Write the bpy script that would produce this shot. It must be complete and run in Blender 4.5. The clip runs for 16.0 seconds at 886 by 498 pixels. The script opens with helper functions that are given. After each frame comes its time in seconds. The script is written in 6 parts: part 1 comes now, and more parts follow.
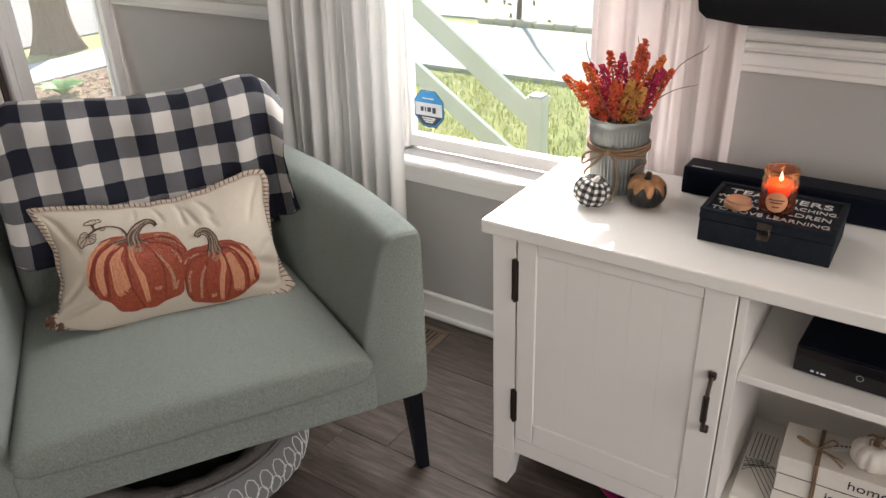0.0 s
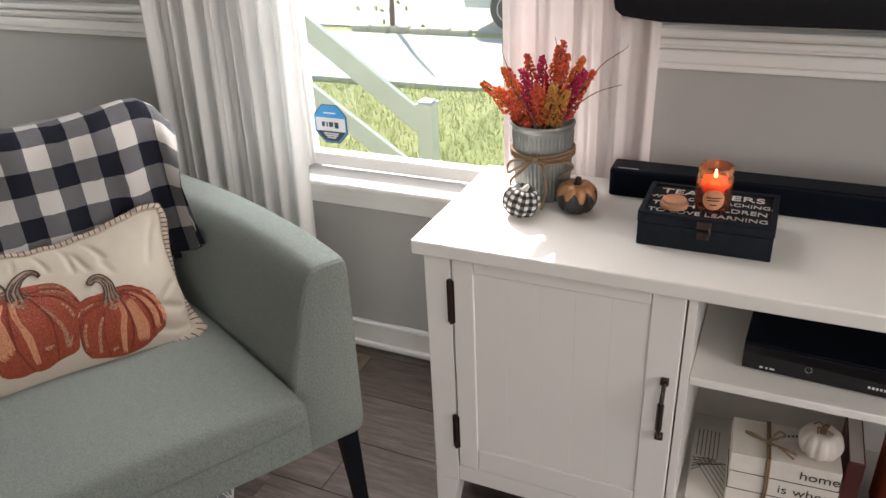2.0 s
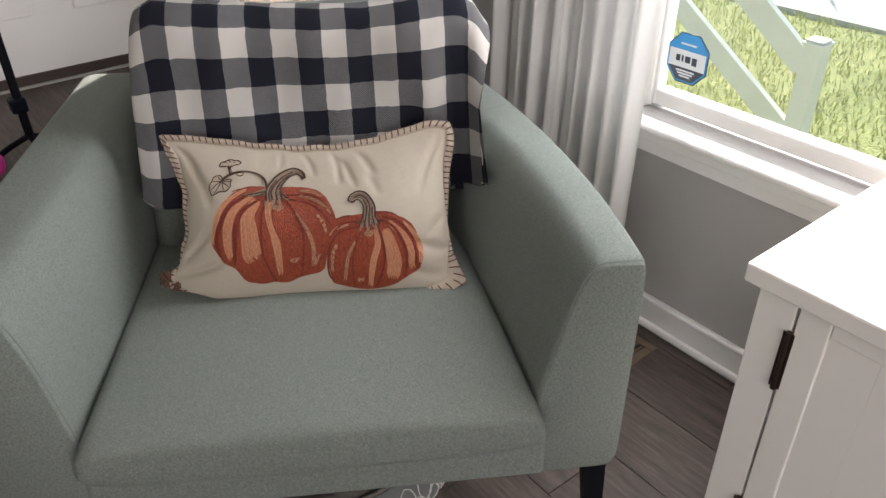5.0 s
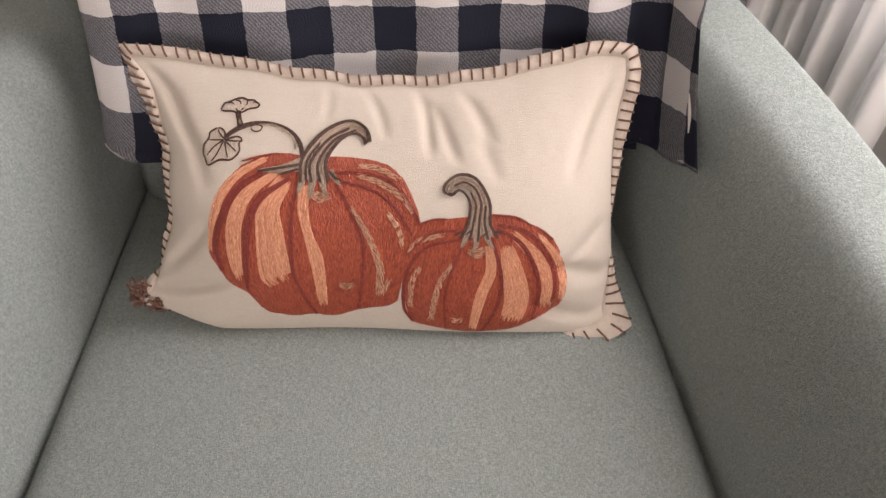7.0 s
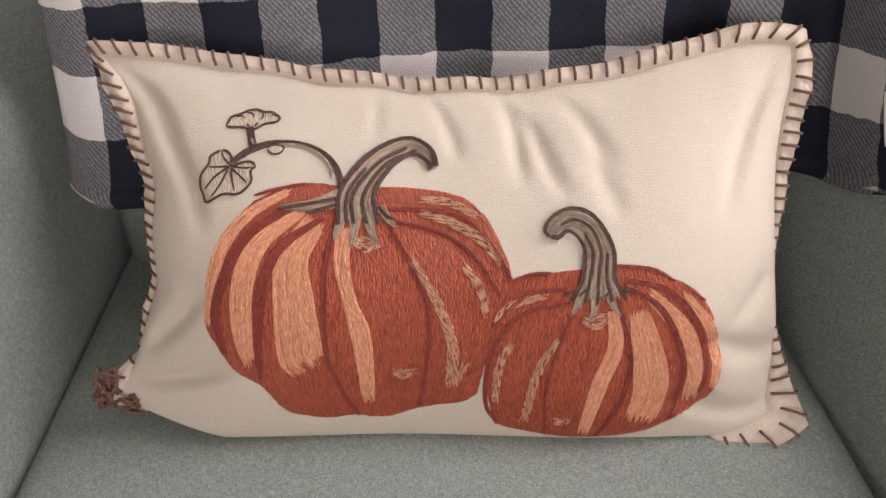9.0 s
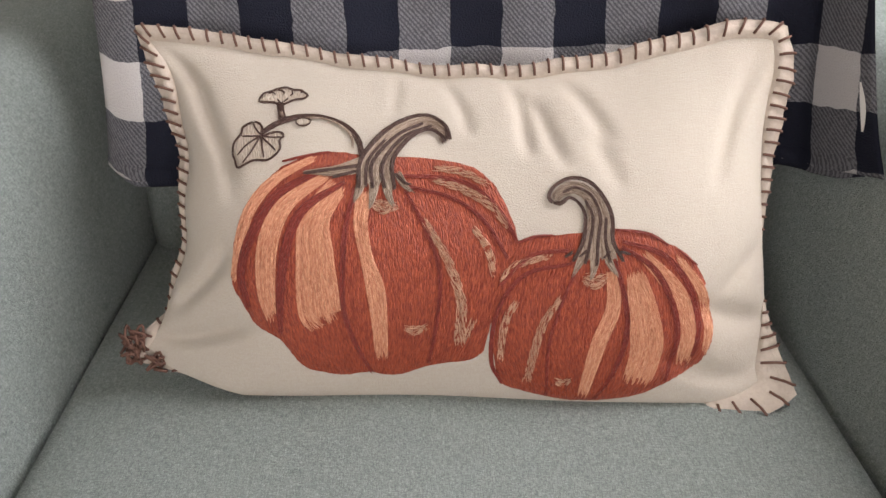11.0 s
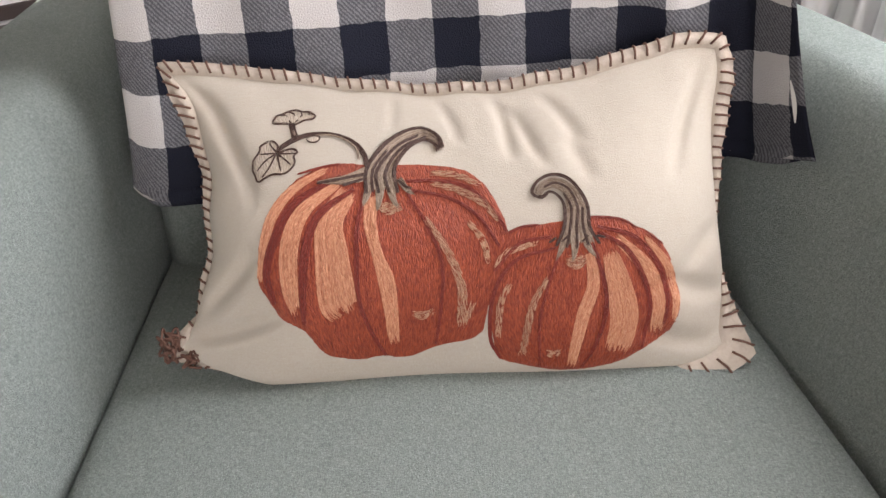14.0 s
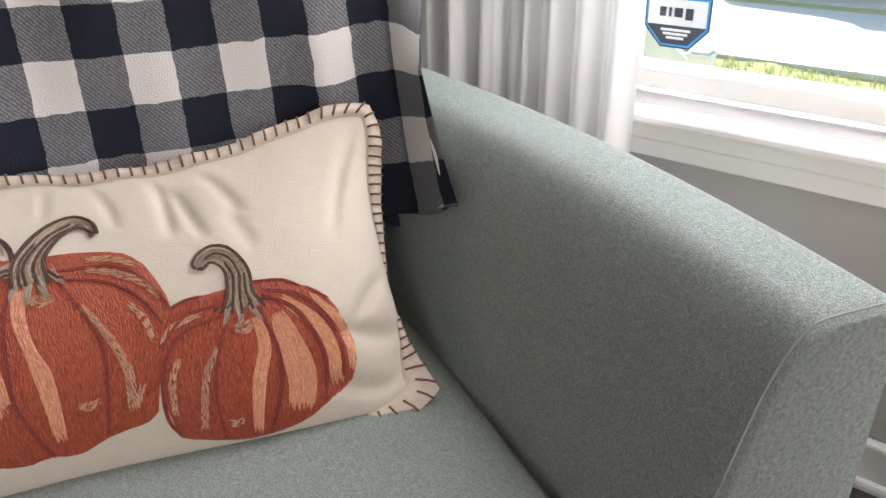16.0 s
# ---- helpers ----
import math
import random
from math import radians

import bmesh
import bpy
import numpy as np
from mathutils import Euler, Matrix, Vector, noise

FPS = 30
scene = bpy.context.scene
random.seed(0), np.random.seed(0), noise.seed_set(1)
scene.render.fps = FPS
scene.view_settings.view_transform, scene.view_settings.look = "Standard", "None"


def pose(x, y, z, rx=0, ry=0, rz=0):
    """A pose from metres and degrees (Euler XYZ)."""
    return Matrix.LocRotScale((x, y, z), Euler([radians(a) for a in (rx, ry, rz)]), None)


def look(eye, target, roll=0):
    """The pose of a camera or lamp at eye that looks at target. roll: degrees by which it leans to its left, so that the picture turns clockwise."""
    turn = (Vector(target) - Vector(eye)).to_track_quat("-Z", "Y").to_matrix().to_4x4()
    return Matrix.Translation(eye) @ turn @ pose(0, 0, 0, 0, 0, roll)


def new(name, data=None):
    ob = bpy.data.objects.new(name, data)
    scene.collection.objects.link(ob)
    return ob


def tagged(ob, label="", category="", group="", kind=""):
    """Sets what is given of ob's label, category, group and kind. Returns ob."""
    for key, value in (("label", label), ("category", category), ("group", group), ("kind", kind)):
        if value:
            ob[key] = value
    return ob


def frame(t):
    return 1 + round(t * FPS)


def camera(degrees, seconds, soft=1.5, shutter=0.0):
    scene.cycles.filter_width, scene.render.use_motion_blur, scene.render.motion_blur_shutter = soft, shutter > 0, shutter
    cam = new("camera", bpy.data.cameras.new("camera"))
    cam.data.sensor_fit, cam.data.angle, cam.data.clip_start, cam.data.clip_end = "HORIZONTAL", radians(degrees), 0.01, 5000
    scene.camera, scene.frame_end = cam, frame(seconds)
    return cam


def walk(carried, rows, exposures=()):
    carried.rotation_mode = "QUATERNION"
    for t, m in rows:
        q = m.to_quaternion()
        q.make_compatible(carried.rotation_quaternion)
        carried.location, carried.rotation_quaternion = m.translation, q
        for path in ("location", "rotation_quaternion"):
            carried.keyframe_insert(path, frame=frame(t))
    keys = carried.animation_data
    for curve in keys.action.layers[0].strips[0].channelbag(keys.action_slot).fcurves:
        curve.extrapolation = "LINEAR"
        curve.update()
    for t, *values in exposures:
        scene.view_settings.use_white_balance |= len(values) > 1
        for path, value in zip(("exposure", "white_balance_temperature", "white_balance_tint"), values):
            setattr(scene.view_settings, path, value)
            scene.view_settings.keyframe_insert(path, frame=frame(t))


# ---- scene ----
cam = camera(60.4, 16.0)
PATH = [
    (0, (-0.128, 0.355, 1.352), (-1.138, 1.821, 0.44), -2.1),
    (0.5, (-0.161, 0.38, 1.35), (-1.112, 1.892, 0.449), -2.4),
    (1, (-0.187, 0.39, 1.351), (-1.031, 1.967, 0.455), -2.6),
    (1.5, (-0.222, 0.394, 1.351), (-1.003, 2.0, 0.451), -2.7),
    (2, (-0.253, 0.406, 1.338), (-1.008, 2.019, 0.429), -2.7),
    (2.5, (-0.272, 0.441, 1.329), (-1.038, 2.04, 0.404), -1.5),
    (3, (-0.293, 0.5, 1.328), (-1.214, 2.011, 0.398), -0.6),
    (3.5, (-0.318, 0.555, 1.343), (-1.425, 1.918, 0.386), -1.1),
    (4, (-0.338, 0.628, 1.313), (-1.563, 1.878, 0.345), -1.3),
    (4.5, (-0.366, 0.699, 1.277), (-1.679, 1.818, 0.266), -1.1),
    (4.7, (-0.392, 0.708, 1.273), (-1.716, 1.786, 0.229), -1.0),
    (6.8, (-0.961, 1.015, 1.16), (-2.113, 1.743, -0.305), -0.6),
    (7, (-0.996, 1.029, 1.134), (-2.136, 1.709, -0.362), -1.1),
    (7.5, (-1.09, 1.067, 1.055), (-2.197, 1.665, -0.499), -3.3),
    (8, (-1.135, 1.064, 1.001), (-2.304, 1.694, -0.494), -3.4),
    (8.5, (-1.148, 1.049, 0.978), (-2.382, 1.739, -0.437), -2.5),
    (9, (-1.152, 1.05, 0.956), (-2.439, 1.797, -0.381), -2.5),
    (9.2, (-1.149, 1.048, 0.946), (-2.457, 1.817, -0.357), -2.2),
    (11.3, (-1.078, 1.0, 0.927), (-2.478, 1.786, -0.265), -1.8),
    (11.5, (-1.071, 0.999, 0.927), (-2.485, 1.765, -0.261), -2.2),
    (12, (-1.06, 0.996, 0.926), (-2.488, 1.737, -0.263), -2.7),
    (12.5, (-1.062, 0.991, 0.927), (-2.479, 1.723, -0.281), -3.2),
    (13, (-1.063, 0.971, 0.938), (-2.46, 1.738, -0.271), -3.2),
    (13.5, (-1.053, 0.957, 0.944), (-2.431, 1.782, -0.248), -2.9),
    (14, (-1.033, 0.943, 0.956), (-2.407, 1.826, -0.199), -3.1),
    (14.5, (-1.015, 0.941, 0.956), (-2.368, 1.908, -0.155), -3.1),
    (15, (-1.0, 0.961, 0.957), (-2.298, 2.03, -0.126), -2.7),
    (15.5, (-0.966, 0.986, 0.966), (-2.189, 2.172, -0.081), -2.2),
    (16, (-0.923, 1.007, 0.936), (-2.057, 2.353, -0.015), -2.2),
]
EXPOSURES = [(0, 1.36, 6750, 14), (4.7, 1.24, 6600, 14), (7, 1.92, 6900, 24), (8, 1.93, 6800, 23), (9, 1.95, 6750, 21), (11.5, 1.98, 6430, 17), (12.5, 1.99, 6400, 17), (14.5, 2.02, 6430, 17), (16, 1.83, 6450, 16)]
walk(cam, [(t, look(eye, target, roll)) for t, eye, target, roll in PATH], EXPOSURES)

# ---- world, sun and large lights ----
SUN_ELEVATION, SUN_ROTATION = 35.0, -36.0
world = bpy.data.worlds.new("sky")
scene.world = world
world.use_nodes = True
sky = world.node_tree.nodes.new("ShaderNodeTexSky")
sky.sky_type = "NISHITA"
sky.sun_disc = False
sky.sun_elevation = radians(SUN_ELEVATION)
sky.sun_rotation = radians(SUN_ROTATION)
world.node_tree.links.new(sky.outputs[0], world.node_tree.nodes["Background"].inputs[0])
world.node_tree.nodes["Background"].inputs[1].default_value = 0.14

sun_data = bpy.data.lights.new("sun", "SUN")
sun_data.energy, sun_data.angle, sun_data.color = 5.0, radians(0.6), (1.0, 0.94, 0.85)
sun = new("sun", sun_data)
e, a = radians(SUN_ELEVATION), radians(SUN_ROTATION)
sun.matrix_world = look((math.sin(a) * math.cos(e) * 20, math.cos(a) * math.cos(e) * 20, math.sin(e) * 20), (0, 0, 0))


def area_light(name, eye, target, width, height, watts, colour):
    """Rectangular lamp: sky light in the north window, or added fill from elsewhere."""
    data = bpy.data.lights.new(name, "AREA")
    data.shape, data.size, data.size_y, data.energy, data.color = "RECTANGLE", width, height, watts, colour
    ob = new(name, data)
    ob.matrix_world = look(eye, target)
    return ob


# South and east lamps are added fill; no windows are known there.
area_light("south_window_light", (1.8, -3.05, 1.75), (-0.6, 1.0, 0.7), 1.6, 1.3, 19, (1.0, 0.92, 0.84))
area_light("east_window_light", (3.05, 0.2, 1.7), (0, 0.2, 1.0), 1.6, 1.4, 25, (1.0, 0.93, 0.87))
area_light("north_window_light", (-1.1, 2.14, 1.32), (-1.25, 0.6, 0.55), 0.70, 1.36, 12, (0.97, 0.98, 1.0))


# ---- materials ----
def mat(name, base, rough=0.5, metal=0.0, other=None, var=(), bump=(), stretch=(1, 1, 1), per_object=0.0, trans=0.0, coat=0.0, sheen=0.0, spec=0.5):
    """Base colour varied by noise layers (scale, amount), relief by (scale, metres) layers, in the object's own metres."""
    m = bpy.data.materials.new(name)
    m.use_nodes = True
    nt = m.node_tree
    n, l = nt.nodes, nt.links
    bsdf = n["Principled BSDF"]
    bsdf.inputs["Roughness"].default_value = rough
    bsdf.inputs["Metallic"].default_value = metal
    bsdf.inputs["Specular IOR Level"].default_value = spec
    bsdf.inputs["Coat Weight"].default_value = coat
    bsdf.inputs["Sheen Weight"].default_value = sheen
    tc = n.new("ShaderNodeTexCoord")
    mp = n.new("ShaderNodeMapping")
    mp.inputs["Scale"].default_value = stretch
    l.new(tc.outputs["Object"], mp.inputs[0])
    vec = mp.outputs[0]
    colour = n.new("ShaderNodeRGB")
    colour.outputs[0].default_value = (*base, 1)
    out = colour.outputs[0]
    if per_object:
        info = n.new("ShaderNodeObjectInfo")
        add = n.new("ShaderNodeVectorMath")
        add.operation = "MULTIPLY_ADD"
        add.inputs[1].default_value = (7.3, 5.1, 3.7)
        l.new(info.outputs["Random"], add.inputs[0])
        l.new(vec, add.inputs[2])
        vec = add.outputs[0]
        hsv = n.new("ShaderNodeHueSaturation")
        mr = n.new("ShaderNodeMapRange")
        mr.inputs[3].default_value, mr.inputs[4].default_value = 1 - per_object, 1 + per_object
        l.new(info.outputs["Random"], mr.inputs[0])
        l.new(mr.outputs[0], hsv.inputs["Value"])
        l.new(out, hsv.inputs["Color"])
        out = hsv.outputs[0]
    other = other or tuple(c * 0.55 for c in base)
    for scale, amount, *grain in var:
        tex = n.new("ShaderNodeTexNoise")
        tex.inputs["Scale"].default_value, tex.inputs["Detail"].default_value = scale, 5
        l.new(vec, tex.inputs["Vector"])
        if grain:
            along = n.new("ShaderNodeMapping")
            along.inputs["Scale"].default_value = grain[0]
            l.new(vec, along.inputs[0])
            l.new(along.outputs[0], tex.inputs["Vector"])
        ramp = n.new("ShaderNodeMapRange")
        ramp.inputs[1].default_value, ramp.inputs[2].default_value, ramp.inputs[4].default_value = 0.35, 0.7, amount
        l.new(tex.outputs[0], ramp.inputs[0])
        mix = n.new("ShaderNodeMix")
        mix.data_type = "RGBA"
        mix.inputs["B"].default_value = (*other, 1)
        l.new(ramp.outputs[0], mix.inputs["Factor"])
        l.new(out, mix.inputs["A"])
        out = mix.outputs["Result"]
    l.new(out, bsdf.inputs["Base Color"])
    last = None
    for scale, depth in bump:
        tex = n.new("ShaderNodeTexNoise")
        tex.inputs["Scale"].default_value, tex.inputs["Detail"].default_value = scale, 4
        l.new(vec, tex.inputs["Vector"])
        b = n.new("ShaderNodeBump")
        b.inputs["Distance"].default_value = depth
        l.new(tex.outputs[0], b.inputs["Height"])
        if last:
            l.new(last.outputs[0], b.inputs["Normal"])
        last = b
    if last:
        l.new(last.outputs[0], bsdf.inputs["Normal"])
    if trans:
        tl = n.new("ShaderNodeBsdfTranslucent")
        ms = n.new("ShaderNodeMixShader")
        ms.inputs[0].default_value = trans
        l.new(out, tl.inputs[0])
        l.new(bsdf.outputs[0], ms.inputs[1])
        l.new(tl.outputs[0], ms.inputs[2])
        l.new(ms.outputs[0], n["Material Output"].inputs[0])
    return m


def math_node(nt, op, a, b=None):
    nd = nt.nodes.new("ShaderNodeMath")
    nd.operation = op
    for i, v in enumerate((a, b)):
        if v is None:
            continue
        if isinstance(v, (int, float)):
            nd.inputs[i].default_value = v
        else:
            nt.links.new(v, nd.inputs[i])
    return nd.outputs[0]


def check_material(name, size, white, grey, black, twill, rough=0.9, coords="UV"):
    """Buffalo check: two crossing stripes, with a fine twill where only one of them is dark."""
    m = mat(name, white, rough, spec=0.15)
    nt = m.node_tree
    l = nt.links
    bsdf = nt.nodes["Principled BSDF"]
    tc = nt.nodes.new("ShaderNodeTexCoord")
    wob = nt.nodes.new("ShaderNodeTexNoise")
    wob.inputs["Scale"].default_value = 60
    l.new(tc.outputs[coords], wob.inputs["Vector"])
    sep = nt.nodes.new("ShaderNodeSeparateXYZ")
    l.new(tc.outputs[coords], sep.inputs[0])
    fuzz = math_node(nt, "MULTIPLY", math_node(nt, "SUBTRACT", wob.outputs[0], 0.5), size * 0.12)
    u = math_node(nt, "ADD", sep.outputs[0], fuzz)
    v = math_node(nt, "ADD", sep.outputs[1], fuzz)

    def stripe(x):
        return math_node(nt, "GREATER_THAN", math_node(nt, "FRACT", math_node(nt, "DIVIDE", x, 2 * size)), 0.5)

    su, sv = stripe(u), stripe(v)
    count = math_node(nt, "ADD", su, sv)
    fine = nt.nodes.new("ShaderNodeTexNoise")
    fine.inputs["Scale"].default_value = 700
    l.new(tc.outputs[coords], fine.inputs["Vector"])
    slub = math_node(nt, "MULTIPLY", math_node(nt, "SUBTRACT", fine.outputs[0], 0.5), twill * 1.3)
    drift = math_node(nt, "ADD", slub, math_node(nt, "MULTIPLY", fuzz, 0.6))
    diag = math_node(nt, "GREATER_THAN", math_node(nt, "FRACT", math_node(nt, "DIVIDE", math_node(nt, "ADD", math_node(nt, "ADD", sep.outputs[0], sep.outputs[1]), drift), twill)), 0.52)
    both = math_node(nt, "GREATER_THAN", count, 1.5)
    one = math_node(nt, "SUBTRACT", math_node(nt, "GREATER_THAN", count, 0.5), both)

    def mix(fac, ca, cb):
        mx = nt.nodes.new("ShaderNodeMix")
        mx.data_type = "RGBA"
        l.new(fac, mx.inputs["Factor"])
        for key, c in (("A", ca), ("B", cb)):
            if isinstance(c, tuple):
                mx.inputs[key].default_value = (*c, 1)
            else:
                l.new(c, mx.inputs[key])
        return mx.outputs["Result"]

    weave = mix(diag, grey, tuple(g * 0.45 + b * 0.4 for g, b in zip(grey, black)))
    out = mix(both, mix(one, white, weave), black)
    out = mix(math_node(nt, "MULTIPLY", fine.outputs[0], 0.22), out, tuple(c * 0.12 for c in grey))
    l.new(out, bsdf.inputs["Base Color"])
    b = nt.nodes.new("ShaderNodeBump")
    b.inputs["Distance"].default_value = 0.0012
    l.new(fine.outputs[0], b.inputs["Height"])
    l.new(b.outputs[0], bsdf.inputs["Normal"])
    return m


def thread_material(name, light, dark, amount, island=0.22):
    """Satin stitch: short stitches side by side, each a little lighter or darker than the next, with fine streaks along them."""
    m = mat(name, light, 0.55, sheen=0.05, spec=0.3)
    nt = m.node_tree
    n, l = nt.nodes, nt.links
    bsdf = n["Principled BSDF"]
    uv, mp, tex, geo, cmap, cell, sep = (n.new("ShaderNode" + k) for k in ("TexCoord", "Mapping", "TexNoise", "NewGeometry", "Mapping", "TexVoronoi", "SeparateColor"))
    mp.inputs["Scale"].default_value = (1150, 200, 1)
    cmap.inputs["Scale"].default_value = (1000, 270, 1)
    cell.inputs["Scale"].default_value = 1.0
    tex.inputs["Scale"].default_value, tex.inputs["Detail"].default_value = 1.0, 3
    l.new(uv.outputs["UV"], mp.inputs[0])
    l.new(uv.outputs["UV"], cmap.inputs[0])
    l.new(mp.outputs[0], tex.inputs["Vector"])
    l.new(cmap.outputs[0], cell.inputs["Vector"])
    l.new(cell.outputs["Color"], sep.inputs[0])
    fac = n.new("ShaderNodeMapRange")
    fac.inputs[1].default_value, fac.inputs[2].default_value, fac.inputs[4].default_value = 0.38, 0.66, amount * 0.55
    l.new(tex.outputs[0], fac.inputs[0])
    stitch = math_node(nt, "MULTIPLY", sep.outputs[0], amount * 0.85)
    one = math_node(nt, "ADD", math_node(nt, "MULTIPLY", geo.outputs["Random Per Island"], island), stitch)
    mix = n.new("ShaderNodeMix")
    mix.data_type = "RGBA"
    mix.inputs["A"].default_value, mix.inputs["B"].default_value = (*light, 1), (*dark, 1)
    l.new(math_node(nt, "ADD", fac.outputs[0], one), mix.inputs["Factor"])
    l.new(mix.outputs["Result"], bsdf.inputs["Base Color"])
    b = n.new("ShaderNodeBump")
    b.inputs["Distance"].default_value, b.inputs["Strength"].default_value = 0.0011, 1.0
    l.new(math_node(nt, "SUBTRACT", tex.outputs[0], cell.outputs["Distance"]), b.inputs["Height"])
    l.new(b.outputs[0], bsdf.inputs["Normal"])
    return m


def glass_material(name, tint=(1, 1, 1), rough=0.0, ior=1.35, film=0.0):
    """Clear thin pane: light passes straight through, with a Fresnel gloss; film mixes in a milky haze."""
    m = bpy.data.materials.new(name)
    m.use_nodes = True
    nt = m.node_tree
    nt.nodes.clear()
    out = nt.nodes.new("ShaderNodeOutputMaterial")
    tr, gl, fr, ms = (nt.nodes.new("ShaderNode" + k) for k in ("BsdfTransparent", "BsdfGlossy", "Fresnel", "MixShader"))
    tr.inputs[0].default_value = (*tint, 1)
    gl.inputs["Roughness"].default_value = rough
    fr.inputs[0].default_value = ior
    nt.links.new(fr.outputs[0], ms.inputs[0])
    nt.links.new(tr.outputs[0], ms.inputs[1])
    nt.links.new(gl.outputs[0], ms.inputs[2])
    # Milky veil put into the glass as haze, and as glow in the jar.
    if film:
        haze, both = nt.nodes.new("ShaderNodeBsdfTranslucent"), nt.nodes.new("ShaderNodeMixShader")
        haze.inputs[0].default_value = (0.9, 0.92, 0.86, 1)
        both.inputs[0].default_value = film
        nt.links.new(ms.outputs[0], both.inputs[1])
        nt.links.new(haze.outputs[0], both.inputs[2])
        ms = both
    nt.links.new(ms.outputs[0], out.inputs[0])
    return m


def glow_material(name, colour, strength):
    m = bpy.data.materials.new(name)
    m.use_nodes = True
    b = m.node_tree.nodes["Principled BSDF"]
    b.inputs["Base Color"].default_value = (*colour, 1)
    b.inputs["Emission Color"].default_value = (*colour, 1)
    b.inputs["Emission Strength"].default_value = strength
    return m


WALL = mat("grey_wall_paint", (0.40, 0.388, 0.38), 0.7, var=((1.2, 0.06), (30, 0.04)), bump=((220, 0.0004),))
WHITE = mat("white_trim_paint", (0.78, 0.77, 0.76), 0.35, other=(0.6, 0.58, 0.55), var=((2.0, 0.1), (25, 0.06)), bump=((60, 0.0003),))
CONSOLE = mat("white_furniture_paint", (0.80, 0.775, 0.735), 0.32, other=(0.6, 0.57, 0.53), var=((1.5, 0.1), (18, 0.05)), bump=((90, 0.0002),))
CEILING = mat("ceiling_paint", (0.8, 0.8, 0.79), 0.8, var=((3, 0.05),))
FLOOR = mat("dark_wood_plank", (0.135, 0.108, 0.094), 0.5, spec=0.25, other=(0.036, 0.028, 0.024), var=((2.2, 0.6), (9, 0.75), (40, 0.45)), bump=((24, 0.0006), (90, 0.0003)), stretch=(1.0, 11.0, 6.0), per_object=0.22)
UNDER = mat("floor_joint", (0.02, 0.017, 0.015), 0.9)
SAGE = mat("sage_upholstery", (0.41, 0.445, 0.405), 0.95, other=(0.105, 0.125, 0.116), var=((3, 0.08), (280, 0.6, (1, 4.5, 4.5)), (280, 0.6, (4.5, 1, 1)), (1100, 0.55)), bump=((700, 0.0016), (1500, 0.0012), (14, 0.002)), spec=0.25)
SEAM = mat("sage_seam", (0.20, 0.22, 0.20), 0.95)
BLACKWOOD = mat("black_wood", (0.005, 0.006, 0.009), 0.5, spec=0.1, var=((40, 0.3),))
DARKCLOTH = mat("black_speaker_cloth", (0.004, 0.006, 0.011), 0.95, spec=0.04, bump=((500, 0.0005),))
PLAID = check_material("black_white_buffalo_check", 0.0437, (0.53, 0.50, 0.475), (0.165, 0.162, 0.17), (0.009, 0.010, 0.018), 0.0042)
MINIPLAID = check_material("small_black_white_check", 0.0085, (0.75, 0.72, 0.69), (0.16, 0.16, 0.16), (0.02, 0.02, 0.022), 0.002, 0.8)
CREAM = mat("cream_cotton", (0.43, 0.388, 0.328), 0.9, other=(0.33, 0.275, 0.215), var=((6, 0.15), (420, 0.35, (1, 5, 5)), (420, 0.35, (5, 1, 1)), (150, 0.22, (6, 0.5, 6)), (45, 0.08)), bump=((900, 0.0006), (20, 0.0012), (8, 0.004)), spec=0.2)
TAN = mat("tan_trim", (0.41, 0.345, 0.28), 0.9, var=((300, 0.25),), bump=((500, 0.0005),))
BROWN = mat("brown_thread", (0.11, 0.05, 0.032), 0.8, var=((400, 0.3),), bump=((600, 0.0006),))
RUST = thread_material("rust_thread", (0.37, 0.080, 0.031), (0.17, 0.024, 0.010), 0.7)
PEACH = thread_material("peach_thread", (0.62, 0.32, 0.185), (0.34, 0.105, 0.05), 0.6)
MAROON = thread_material("maroon_thread", (0.22, 0.032, 0.017), (0.085, 0.010, 0.007), 0.5)
PALE = thread_material("pale_thread", (0.52, 0.31, 0.20), (0.40, 0.18, 0.10), 0.25)
STEM = thread_material("taupe_thread", (0.37, 0.29, 0.215), (0.13, 0.082, 0.054), 0.45, 0.5)
STEMDARK = thread_material("dark_brown_thread", (0.075, 0.038, 0.027), (0.03, 0.016, 0.012), 0.4)
LEAFTHREAD = thread_material("pale_taupe_thread", (0.44, 0.375, 0.30), (0.30, 0.235, 0.175), 0.35)
CURTAIN = mat("white_curtain_cloth", (0.72, 0.71, 0.70), 0.9, other=(0.68, 0.665, 0.66), var=((9, 0.2), (60, 0.1)), bump=((350, 0.0004), (18, 0.002)), trans=0.14)
PINKCURTAIN = mat("pale_pink_curtain_cloth", (0.72, 0.665, 0.66), 0.9, other=(0.66, 0.58, 0.58), var=((9, 0.25), (26, 0.2)), bump=((350, 0.0004), (26, 0.002)), trans=0.06)
GLASS = glass_material("window_glass", (0.84, 0.89, 0.85), film=0.005)
HAZY = glass_material("hazy_window_glass", (0.97, 0.99, 0.98), film=0.04)
JAR = glass_material("amber_jar_glass", (0.95, 0.55, 0.42), ior=1.3, film=0.03)
BRONZE = mat("dark_bronze", (0.075, 0.055, 0.045), 0.38, 0.8, var=((60, 0.3),))
STEEL = mat("galvanised_steel", (0.30, 0.315, 0.31), 0.42, 0.7, other=(0.16, 0.18, 0.18), var=((9, 0.4), (45, 0.35)), bump=((120, 0.0005),))
JUTE = mat("jute_twine", (0.25, 0.165, 0.10), 0.95, other=(0.13, 0.08, 0.045), var=((300, 0.6),), bump=((500, 0.0014),))
